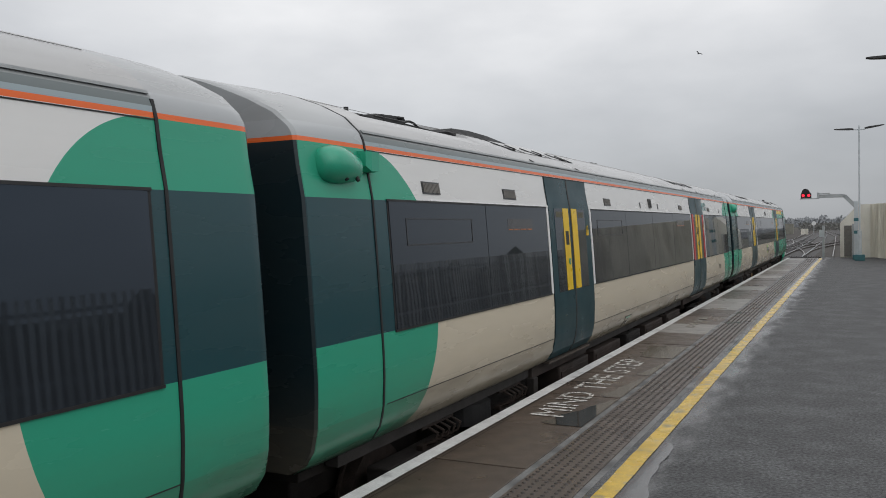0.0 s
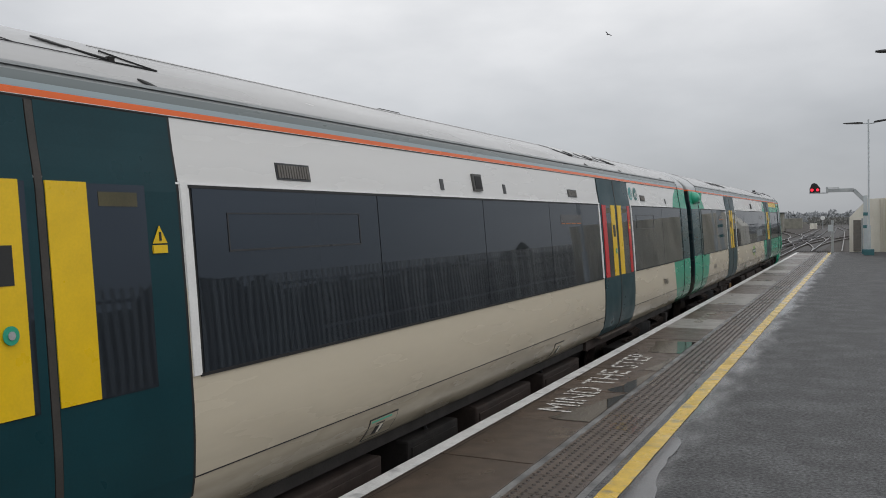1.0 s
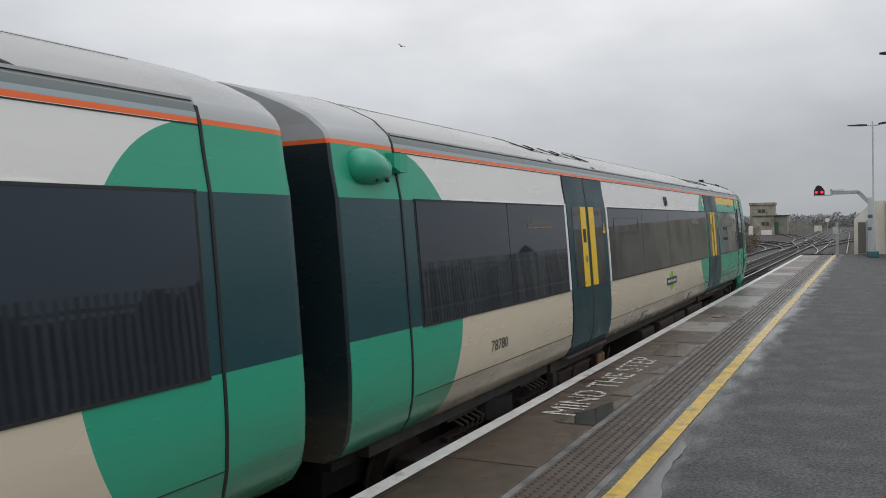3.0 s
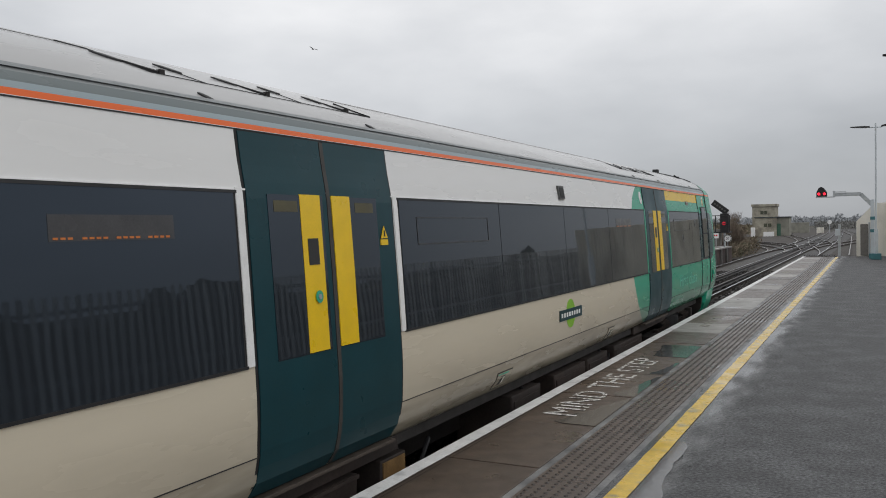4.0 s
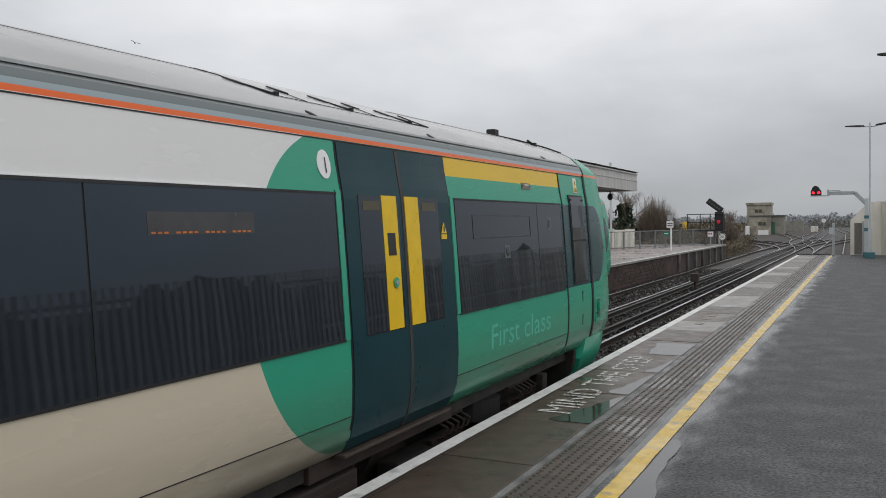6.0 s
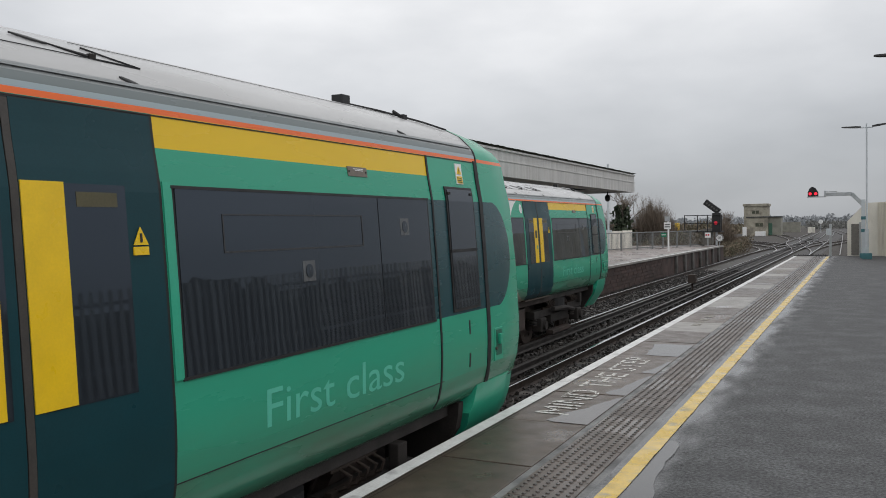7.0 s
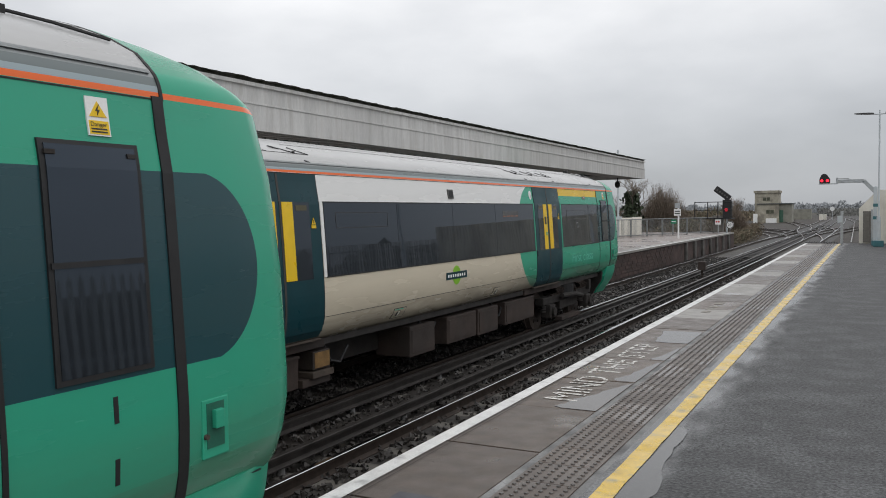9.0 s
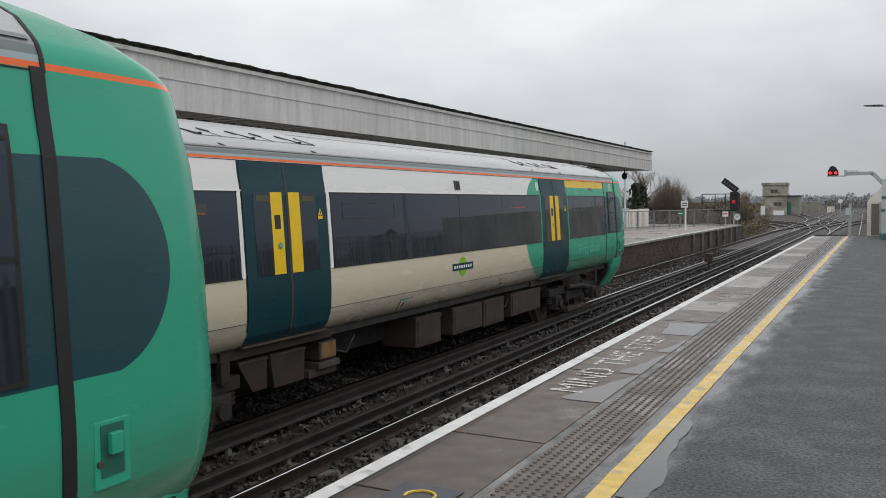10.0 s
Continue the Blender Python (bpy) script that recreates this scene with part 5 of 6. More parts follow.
        # recess drawn as a raised panel, its shade put into a darker green
        part("socket_recess", boxed(1.400, 1.4105, 19.14, 19.265, R0 + 0.51, R0 + 0.74), surface("shaded_recess_green", (0.015, 0.12, 0.08), 0.5), sock)
        part("socket_handle", boxed(1.41, 1.44, 19.175, 19.24, R0 + 0.61, R0 + 0.705, bevel=0.006), green_paint, sock)
        part("socket_key", disc(bmesh.new(), (1.415, 19.13, R0 + 0.575), (1, 0, 0), 0.014, 0.02, 12), step_mat, sock)
        plan = [(1.0, 18.80), (1.0, 19.45), (0.965, 19.72), (0.86, 19.89), (0.69, 19.98), (0.38, 20.02)]
        levels = []
        for z, d, k in ((1.21, 1.366, 0.0), (1.06, 1.345, -0.03), (0.97, 1.322, -0.08), (0.85, 1.275, -0.03), (0.65, 1.14, -0.03), (0.50, 1.04, -0.03)):
            half = [(d * f, y + (k if n == 0 else -0.03 * (1.21 - z)), z) for n, (f, y) in enumerate(plan)]
            levels.append(half + [(-x, y, zz) for x, y, zz in reversed(half)])
        # dark panel added over the solid valance's rear, in place of its hollow
        backing = [[(-d, 18.60, z), (d, 18.60, z), (d, 18.69, z), (-d, 18.69, z)] for z, d in ((1.08, 1.28), (0.97, 1.27), (0.85, 1.245), (0.65, 1.11), (0.49, 1.02))]
        part("valance_backing", loft(backing), under_mat, car, "dark panel added for the hollow behind the cab valance")
        part("valance", loft(levels), green_paint, car, "green cab valance", smooth=True)
        side_strip("valance_joint", dark_line, car, 18.9, 19.62, R0 + 0.262, R0 + 0.270, 0.006, n=1)
        part("roof_aerial", boxed(0.45, 0.56, 17.97, 18.09, 3.60, 3.715, bevel=0.01), rubber, car, "small black roof aerial")
        bm = boxed(0.82, 0.88, 18.43, 18.49, 3.52, 3.575, bevel=0.006)
        tube(bm, [(0.85, 18.46, 3.55), (0.80, 18.38, 3.60)], 0.014, 6)
        part("roof_aerial", bm, rubber, car, "small black roof aerial")
        part("aerial_cable", tube(bmesh.new(), [(0.55, 18.05, 3.645), (0.72, 18.25, 3.60), (0.84, 18.46, 3.56), (0.92, 18.7, 3.53), (1.02, 18.95, 3.48)], 0.009, 5), rubber, car)
        # cab front: gangway door, windscreens, lamps
        front = part("front_gangway", boxed(-0.40, 0.40, 19.9, 20.20, 1.1, 3.0, bevel=0.05), yellow_paint, car, "yellow end gangway door")
        for s in (-1, 1):
            part("windscreen", boxed(s * 0.66 - 0.22, s * 0.66 + 0.22, 19.75, 20.165, 2.0, 2.75, bevel=0.03), glass_dark, car)
            part("tail_lamp", disc(bmesh.new(), (s * 0.62, 20.15, 1.62), (0, 1, 0), 0.07, 0.05, 16), glowing("red_tail_lamp", (0.9, 0.03, 0.02), 2.0), car)
        items = ((4.65, 5.14, 0.50, 2), (5.2, 5.86, 0.47, 2), (6.17, 6.54, 0.45, 3), (8.68, 9.5, 0.42, 1), (9.95, 11.1, 0.44, 1), (11.18, 12.08, 0.42, 1), (12.43, 14.0, 0.45, 1))
    crash_box(car, 0.46)
    roof_line(car, 0.9, doors[0] - 0.75, 3.565, 0.0022)
    roof_line(car, doors[0] + 1.5, doors[1] - 0.75, 3.565, 0.0022)
    roof_line(car, doors[1] + 1.5, last, 3.565, 0.0022)
    for d0 in doors:
        roof_gear(car, d0)
    roof_lug(car, 17.8, 3.325, length=0.05)
    underframe(car, items)
    bogie(car, 3.0)
    bogie(car, 16.3 if kind == "end" else 16.6)
    sets = [wheelset(car, y) for y in (1.7, 4.3, *((15.0, 17.6) if kind == "end" else (15.3, 17.9)))]
    return car, sets


def run_at(t):
    """The train's run, smoothly between the known times."""
    ts, ss = [a for a, _ in RUN], [b for _, b in RUN]
    k = min(max(int(np.searchsorted(ts, t, side="right")) - 1, 0), len(ts) - 2)

    def slope(i):
        i0, i1 = max(i - 1, 0), min(i + 1, len(ts) - 1)
        return (ss[i1] - ss[i0]) / (ts[i1] - ts[i0])

    h = ts[k + 1] - ts[k]
    u = (t - ts[k]) / h
    return ((2 * u ** 3 - 3 * u * u + 1) * ss[k] + (u ** 3 - 2 * u * u + u) * h * slope(k)
            + (-2 * u ** 3 + 3 * u * u) * ss[k + 1] + (u ** 3 - u * u) * h * slope(k + 1))


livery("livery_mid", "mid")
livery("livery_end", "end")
CAR_START = (-15.79, 4.18, 24.17)
STOOD = 21.72
moving_cars = []


def build_trains():
    for u0, kind, number, label in zip(CAR_START, ("mid", "mid", "end"), ("", "78980", "78780"),
                                       ("white and cream electric carriage with bright green ends, arriving",
                                        "white and cream electric carriage with teal doors and roof pantograph well",
                                        "rear cab carriage of the arriving train, green with yellow band")):
        car, sets = carriage(kind, pose(TRACK_1, u0, RAIL), label, number, "carriages of the arriving train")
        moving_cars.append((car, u0, sets))
    carriage("end", pose(TRACK_2, CAR_START[2] - STOOD, RAIL - 0.06), "standing electric train carriage with green cab at the far platform", "", "standing train")

# ------------------------------------------------------------------ lineside things
def street_lamp(m, arm=1.0, label="tall pale grey platform lamp with two flat lamp heads"):
    lamp = empty("platform_lamp", label, "platform lamp", "platform lamps", m)
    part("post", tube(bmesh.new(), [(0, 0, 0.0), (0, 0, 1.2), (0, 0, 5.86)], 0.05, 12, 0.032), lamp_grey, lamp)
    part("base_sleeve", tube(bmesh.new(), [(0, 0, 0), (0, 0, 1.3)], 0.085, 12), lamp_grey, lamp)
    part("base_plate", boxed(-0.2, 0.2, -0.2, 0.2, 0, 0.26, bevel=0.02), teal_post, lamp)
    for s, tilt in ((-1, 3), (1, -8)):
        h = part("lamp_arm", tube(bmesh.new(), [(0, 0, 5.69), (s * 0.25, 0, 5.70)], 0.025, 8), lamp_grey, lamp)
        bm = loft([[(x, -w, -lo), (x, w, -lo), (x, w * 0.8, hi), (x, -w * 0.8, hi)]
                   for x, w, lo, hi in ((0.22, 0.06, 0.035, 0.03), (0.40, 0.13, 0.04, 0.035), (0.85, 0.13, 0.03, 0.015), (0.98, 0.10, 0.015, 0.005))])
        part("lamp_head", bm, signal_black, lamp, "flat dark lamp head", at=pose(0, 0, 5.71, 0, tilt if s > 0 else -tilt, 0 if s > 0 else 180))
    return lamp


def bracket_signal():
    sig = empty("bracket_signal", "grey cranked bracket signal showing two red lights", "railway signal")
    bm = bmesh.new()
    box(bm, 2.93, 3.09, 41.4, 41.56, 0, 2.62, 0.01)
    part("post", bm, lamp_grey, sig)
    for z in (1.16, 1.72):
        part("post_band", boxed(2.915, 3.105, 41.385, 41.575, z, z + 0.14), teal_post, sig)
    part("foot", boxed(2.86, 3.16, 41.33, 41.63, 0, 0.22, bevel=0.02), teal_post, sig)
    bm = bmesh.new()
    box(bm, 1.45, 2.56, 41.42, 41.54, 2.80, 2.96, 0.008)
    part("arm", bm, galv, sig)
    part("cranked_arm", boxed(-0.30, 0.36, -0.06, 0.06, -0.085, 0.085, bevel=0.008), galv, sig, at=pose(2.74, 41.48, 2.66, 0, 48, 0))
    part("tray", boxed(0.72, 1.5, 41.38, 41.58, 2.76, 2.80), galv, sig)
    part("stop_bracket", boxed(1.42, 1.5, 41.40, 41.56, 2.80, 3.05), galv, sig)
    part("walkway_rail", tube(bmesh.new(), [(1.5, 41.4, 3.0), (1.95, 41.4, 3.0), (1.95, 41.4, 2.95)], 0.02, 6), galv, sig)
    head = bmesh.new()
    out = [(0.74, 2.80), (1.18, 2.80), (1.18, 3.0), (1.05, 3.2), (0.93, 3.25), (0.83, 3.2), (0.74, 3.0)]
    f = head.faces.new([head.verts.new((x, 41.42, z)) for x, z in out])
    g = bmesh.ops.extrude_face_region(head, geom=[f])
    bmesh.ops.translate(head, vec=(0, 0.22, 0), verts=[v for v in g["geom"] if isinstance(v, bmesh.types.BMVert)])
    h = part("signal_head", head, signal_black, sig)
    for x in (0.845, 1.075):
        part("red_light", disc(bmesh.new(), (x, 41.41, 2.93), (0, 1, 0), 0.062, 0.03, 18), glowing("red_signal_light", (1.0, 0.02, 0.045), 1.5), h, "glowing red lens")
        bm = bmesh.new()
        for a0, a1 in zip(np.linspace(0.2, 2.94, 9), np.linspace(0.2, 2.94, 9)[1:]):
            tube(bm, [(x + 0.1 * math.cos(a0), 41.36, 2.93 + 0.1 * math.sin(a0)), (x + 0.1 * math.cos(a1), 41.36, 2.93 + 0.1 * math.sin(a1))], 0.012, 4)
        part("hood", bm, signal_black, h)


def platform_end():
    post = empty("barrier_post", "galvanised square post at the platform end", "post")
    part("shaft", boxed(1.55, 1.67, 43.6, 43.72, 0, 1.53, bevel=0.01), galv, post)
    part("notice_plate", boxed(1.42, 1.64, 43.58, 43.60, 1.0, 1.32), lamp_grey, post)
    bar = empty("platform_end_ramp", "black toothed trespass guard across the platform end", "trespass guard")
    bm = bmesh.new()
    for i in range(13):
        x = 0.05 + 0.11 * i
        tube(bm, [(x, 43.85, 0.0), (x + 0.05, 43.8, 0.1)], 0.03, 4, 0.005)
    part("teeth", bm, signal_black, bar)
    part("bed", boxed(0.0, 1.5, 43.7, 44.0, 0.004, 0.035), signal_black, bar)
    hut = empty("lineside_hut", "small cream cabin with a grey door at the platform end", "hut")
    bm = bmesh.new()
    out = [(2.33, 0), (4.4, 0), (4.4, 2.55), (3.1, 2.5), (2.33, 1.65)]
    f = bm.faces.new([bm.verts.new((x, 43.9, z)) for x, z in out])
    g = bmesh.ops.extrude_face_region(bm, geom=[f])
    bmesh.ops.translate(bm, vec=(0, 2.5, 0), verts=[v for v in g["geom"] if isinstance(v, bmesh.types.BMVert)])
    part("wall", bm, cream_panel, hut)
    part("door", boxed(2.5, 2.82, 43.86, 43.9, 0.05, 1.52), surface("grey_door", (0.16, 0.15, 0.135), 0.6), hut)
    part("door_frame", boxed(2.84, 2.92, 43.84, 43.9, 0, 1.6), galv, hut)
    # cream corrugated fence coming towards the camera
    fen = tagged(empty("corrugated_fence", "cream corrugated sheet fence behind the platform", "fence"), kind="structure")
    a, c = Vector((3.5, 44.4, 0)), Vector((7.2, 31.5, 0))
    for i in range(16):
        p0, p1 = a.lerp(c, i / 16), a.lerp(c, (i + 1) / 16)
        d = (p1 - p0).normalized()
        nrm = Vector((-d.y, d.x, 0))
        bm = bmesh.new()
        cols = []
        for k in range(17):
            q = p0.lerp(p1, k / 16 * 0.985) + nrm * (0.03 * (1 if k % 4 < 2 else -1))
            cols.append((bm.verts.new((q.x, q.y, 0.02)), bm.verts.new((q.x, q.y, 2.5))))
        for s, e in zip(cols, cols[1:]):
            bm.faces.new((s[0], e[0], e[1], s[1]))
        bmesh.ops.solidify(bm, geom=bm.faces[:], thickness=0.012)
        part("fence_sheet", bm, cream_panel, fen)


def palisade():
    """The fence along the back of the near platform, which the carriage windows mirror."""
    fen = tagged(empty("palisade_fence", "weathered palisade fence along the back of the platform", "fence"), kind="structure")
    for z in (0.35, 1.45):
        part("fence_rail", boxed(7.24, 7.29, -22, 32, z, z + 0.06), galv, fen)
    bm = bmesh.new()
    out = [(-0.04, 0), (0.04, 0), (0.04, 1.72), (0, 1.82), (-0.04, 1.72)]
    f = bm.faces.new([bm.verts.new((0, y, z)) for y, z in out])
    g = bmesh.ops.extrude_face_region(bm, geom=[f])
    bmesh.ops.translate(bm, vec=(0.02, 0, 0), verts=[v for v in g["geom"] if isinstance(v, bmesh.types.BMVert)])
    pale = part("pale", bm, fence_pale, fen)
    pale.location = (7.2, -18, 0)
    for i in range(1, 270):
        ob = new("pale", pale.data)
        ob.parent = fen
        ob.location = (7.2, -18 + 0.185 * i, 0.01 * math.sin(i * 1.7))
    rng = random.Random(5)
    bm = bmesh.new()
    for i in range(420):
        y = -24 + 60 * i / 420
        h = 1.35 + 0.95 * noise.noise((i * 0.045, 0, 0)) + 0.35 * noise.noise((i * 0.21, 4, 0)) + rng.uniform(-0.35, 0.25)
        r = rng.uniform(0.16, 0.5)
        bmesh.ops.create_icosphere(bm, subdivisions=1, radius=r, matrix=Matrix.Translation((8.3 + rng.uniform(-0.4, 0.5), y, max(0.15, h - r))))
        box(bm, 8.1, 8.7, y - 0.08, y + 0.08, 0, max(0.3, h - r))
    for v in bm.verts:
        v.co += 0.09 * Vector((rng.uniform(-1, 1), rng.uniform(-1, 1), rng.uniform(-1, 1)))
    tagged(part("hedge", bm, hedge_mat, None, "dark overgrown hedge behind the palisade fence"), category="hedge", kind="stuff")


def far_side():
    # fences at the back of the far platform
    rail = empty("mesh_fence", "grey steel railing at the back of the far platform", "fence")
    line = [(-13.0, 45.5), (-11.2, 50.0), (-9.1, 57.0), (-7.1, 63.6)]
    for z in (0.12, 1.12):
        part("fence_rail", tube(bmesh.new(), [(x, y, z) for x, y in line], 0.028, 6), fence_grey, rail)
    for (x0, y0), (x1, y1) in zip(line, line[1:]):
        n = int(math.hypot(x1 - x0, y1 - y0) / 0.14)
        for i in range(n):
            x, y = x0 + (x1 - x0) * i / n, y0 + (y1 - y0) * i / n
            thick = 0.04 if i % 14 == 0 else 0.009
            part("fence_bar", boxed(x - thick, x + thick, y - thick, y + thick, 0.0, 1.14), fence_grey, rail)
    cream = empty("boarded_fence", "pale concrete panel fence behind the far platform", "fence")
    for i in range(8):
        x, y = -14.2 + 0.42 * i, 48.5 + 1.05 * i
        bm = boxed(-0.5, 0.5, -0.03, 0.03, 0, 1.22 + 0.03 * (i % 2), bevel=0.01)
        part("fence_panel", bm, cream_panel, cream, at=pose(x, y, 0, 0, 0, 66))
    sign = empty("platform_sign", "white post with a small white notice board", "sign")
    part("post", tube(bmesh.new(), [(-7.3, 50, 0), (-7.3, 50, 1.95)], 0.05, 8), white_paint, sign)
    b = part("board", boxed(-7.55, -7.15, 49.93, 49.97, 1.35, 1.75, bevel=0.01), white_paint, sign)
    part("upper_board", boxed(-7.5, -7.2, 49.93, 49.97, 1.80, 2.1), surface("grey_notice", (0.35, 0.37, 0.38), 0.5), sign)
    for z in (1.45, 1.58):
        part("text_bar", boxed(-7.5, -7.2, 49.922, 49.93, z, z + 0.06), grille_mat, b)
    green = empty("green_sign", "small green and white sign on the railing", "sign")
    part("board", boxed(-8.6, -8.25, 54.0, 54.03, 0.82, 1.08), surface("sign_green", (0.02, 0.22, 0.12), 0.5), green)
    part("text_bar", boxed(-8.55, -8.3, 53.99, 54.0, 0.93, 0.98), white_paint, green)
    lamp = empty("lamp_column", "slim pale lamp column behind the far platform", "lamp post")
    part("post", tube(bmesh.new(), [(-11.75, 53, 0), (-11.75, 53, 5.6)], 0.07, 8), lamp_grey, lamp)
    part("collar", boxed(-11.95, -11.55, 52.9, 53.1, 1.15, 1.32), lamp_grey, lamp)
    # junction signal at the end of the far platform
    sig = empty("junction_signal", "dark colour-light signal with a slanted route indicator, one red light", "railway signal")
    part("head", boxed(-6.60, -6.02, 61.6, 62.0, 1.08, 2.38, bevel=0.03), signal_black, sig)
    part("red_light", disc(bmesh.new(), (-6.34, 61.58, 1.66), (0, 1, 0), 0.12, 0.04, 18), glowing("dim_red_light", (0.55, 0.015, 0.035), 0.45), sig)
    part("route_indicator", boxed(-0.62, 0.62, -0.15, 0.15, -0.22, 0.22, bevel=0.05), signal_black, sig, "slanted route indicator", at=pose(-6.62, 61.8, 2.82, 0, 38, 0))
    for k in range(5):
        part("route_lamp", disc(bmesh.new(), (0, 0, 0), (0, 1, 0), 0.07, 0.03, 10), grille_mat, sig, at=pose(-6.62, 61.63, 2.82, 0, 38, 0) @ pose(-0.42 + 0.21 * k, 0, 0))
    part("cabinet", boxed(-7.35, -6.65, 62.0, 62.6, 0.1, 1.25, bevel=0.02), surface("grey_cabinet", (0.20, 0.19, 0.17), 0.7), sig)
    part("platform_deck", boxed(-8.6, -6.0, 61.5, 63.2, 1.0, 1.08), signal_black, sig)
    for x in (-8.5, -7.6, -6.9, -5.95):
        part("stanchion", boxed(x - 0.03, x + 0.03, 61.5, 61.56, 1.05, 2.25), signal_black, sig)
    for z in (1.65, 2.22):
        part("handrail", tube(bmesh.new(), [(-8.5, 61.53, z), (-5.95, 61.53, z)], 0.028, 6), signal_black, sig)
    part("post", boxed(-6.38, -6.26, 61.7, 61.85, 0, 1.0), galv, sig)
    sp = empty("speed_sign", "round white speed sign with a dark ring", "sign")
    part("disc", disc(bmesh.new(), (-6.05, 61.3, 0.60), (0, 1, 0), 0.27, 0.03, 24), white_paint, sp)
    ring = [(-6.05 + 0.24 * math.cos(q), 61.27, 0.60 + 0.24 * math.sin(q)) for q in np.linspace(0, 6.283, 25)]
    part("ring", tube(bmesh.new(), ring, 0.025, 4, cap=False), black_letter, sp)
    vs, fs = letters("20", 0.24)
    bm = bmesh.new()
    bv = [bm.verts.new((-6.19 + v.x, 61.272, 0.52 + v.y)) for v in vs]
    for f in fs:
        bm.faces.new([bv[k] for k in f])
    part("figures", bm, black_letter, sp)
    part("post", boxed(-6.07, -6.03, 61.32, 61.36, 0, 0.5), galv, sp)
    wn = empty("warning_notice", "white and red warning notice by the signal", "sign")
    part("board", boxed(-7.05, -6.66, 61.3, 61.33, 0.62, 0.98), white_paint, wn)
    part("post", boxed(-6.88, -6.82, 61.335, 61.38, 0, 0.9), galv, wn)
    for x in (-6.95, -6.8):
        part("red_mark", disc(bmesh.new(), (x, 61.295, 0.82), (0, 1, 0), 0.06, 0.01, 14), red_paint, wn)
    # relay building beyond the junction
    bld = empty("relay_building", "two-storey flat-roofed rendered railway building with a green door", "building")
    part("tower_wall", boxed(-18.6, -14.1, 180, 185, -1.2, 5.0), render_wall, bld)
    part("tower_roof", boxed(-18.8, -13.9, 179.8, 185.2, 4.9, 5.4, bevel=0.03), render_wall, bld, "flat concrete roof slab")
    part("front_wall", boxed(-17.7, -13.7, 176.5, 180, -1.2, 2.6), render_wall, bld)
    part("front_roof", boxed(-17.8, -13.6, 176.3, 180, 2.58, 2.76), canopy_dark, bld)
    part("annex_wall", boxed(-13.7, -11.4, 177.5, 182, -1.2, 2.6), surface("grey_render", (0.24, 0.235, 0.20), 0.85, vary=0.2, scale=1), bld)
    part("annex_roof", boxed(-13.6, -11.2, 177.2, 182.2, 2.6, 2.78), canopy_dark, bld)
    part("green_door", boxed(-13.65, -12.95, 177.42, 177.5, -1.0, 1.4), green_door_mat, bld)
    part("side_door", boxed(-17.78, -17.7, 177.2, 178.4, -1.0, 1.2), signal_black, bld)
    for x0, x1, y, z0, z1 in ((-17.0, -15.7, 179.93, 3.35, 4.0), (-16.0, -14.6, 176.42, 0.75, 1.45)):
        w = part("window", boxed(x0, x1, y, y + 0.1, z0, z1), surface("dull_window", (0.07, 0.075, 0.05), 0.3), bld)
        part("window_frame", boxed((x0 + x1) / 2 - 0.04, (x0 + x1) / 2 + 0.04, y - 0.03, y + 0.02, z0, z1), render_wall, w)
        part("lintel", boxed(x0 - 0.15, x1 + 0.15, y - 0.04, y + 0.04, z1, z1 + 0.16), render_wall, w)
    for label, dims, mat_ in (("low pale concrete retaining wall beyond the junction", (-15.2, -10.9, 228, 230, -1.2, 1.5), surface("grey_render", (0.24, 0.235, 0.20))),
                              ("white equipment cabinets beside the far track", (-8.4, -6.9, 214, 216, -1.2, 0.25), cream_panel),
                              ("small white lineside cabinet near the building", (-15.9, -14.0, 174.5, 175.5, -1.2, -0.2), white_paint),
                              ("white lineside cabinet beside the tower", (-18.3, -17.6, 175, 176.2, -1.2, 0.7), white_paint)):
        c = empty("lineside_cabinet", label, "cabinet")
        part("case", boxed(*dims, bevel=0.05), mat_, c)
    disc_sign = empty("round_marker", "round white marker on a post by the far track", "sign")
    part("disc", disc(bmesh.new(), (-5.6, 214, 1.5), (0, 1, 0), 0.5, 0.1, 20), white_paint, disc_sign)
    part("post", boxed(-5.68, -5.52, 214.1, 214.3, -1.1, 1.1), galv, disc_sign)
    return None


def distant_train():
    """A yellow-fronted white train crossing far behind the platform fence."""
    van = empty("distant_train", "white train with a yellow end passing behind the scrub", "train", m=pose(-27, 195, -1.5))
    part("body", boxed(-14.0, -0.75, -1.2, 1.2, 0.9, 2.9, bevel=0.15), galv, van)
    part("yellow_end", boxed(-0.75, 0, -1.15, 1.15, 0.9, 3.2, bevel=0.12), yellow_paint, van)
    part("cab_window", boxed(-1.5, -0.9, -1.23, -1.19, 2.1, 2.8), glass_dark, van)
    part("underframe", boxed(-13.5, -0.5, -1.0, 1.0, 0.15, 0.95), under_mat, van)
    return van


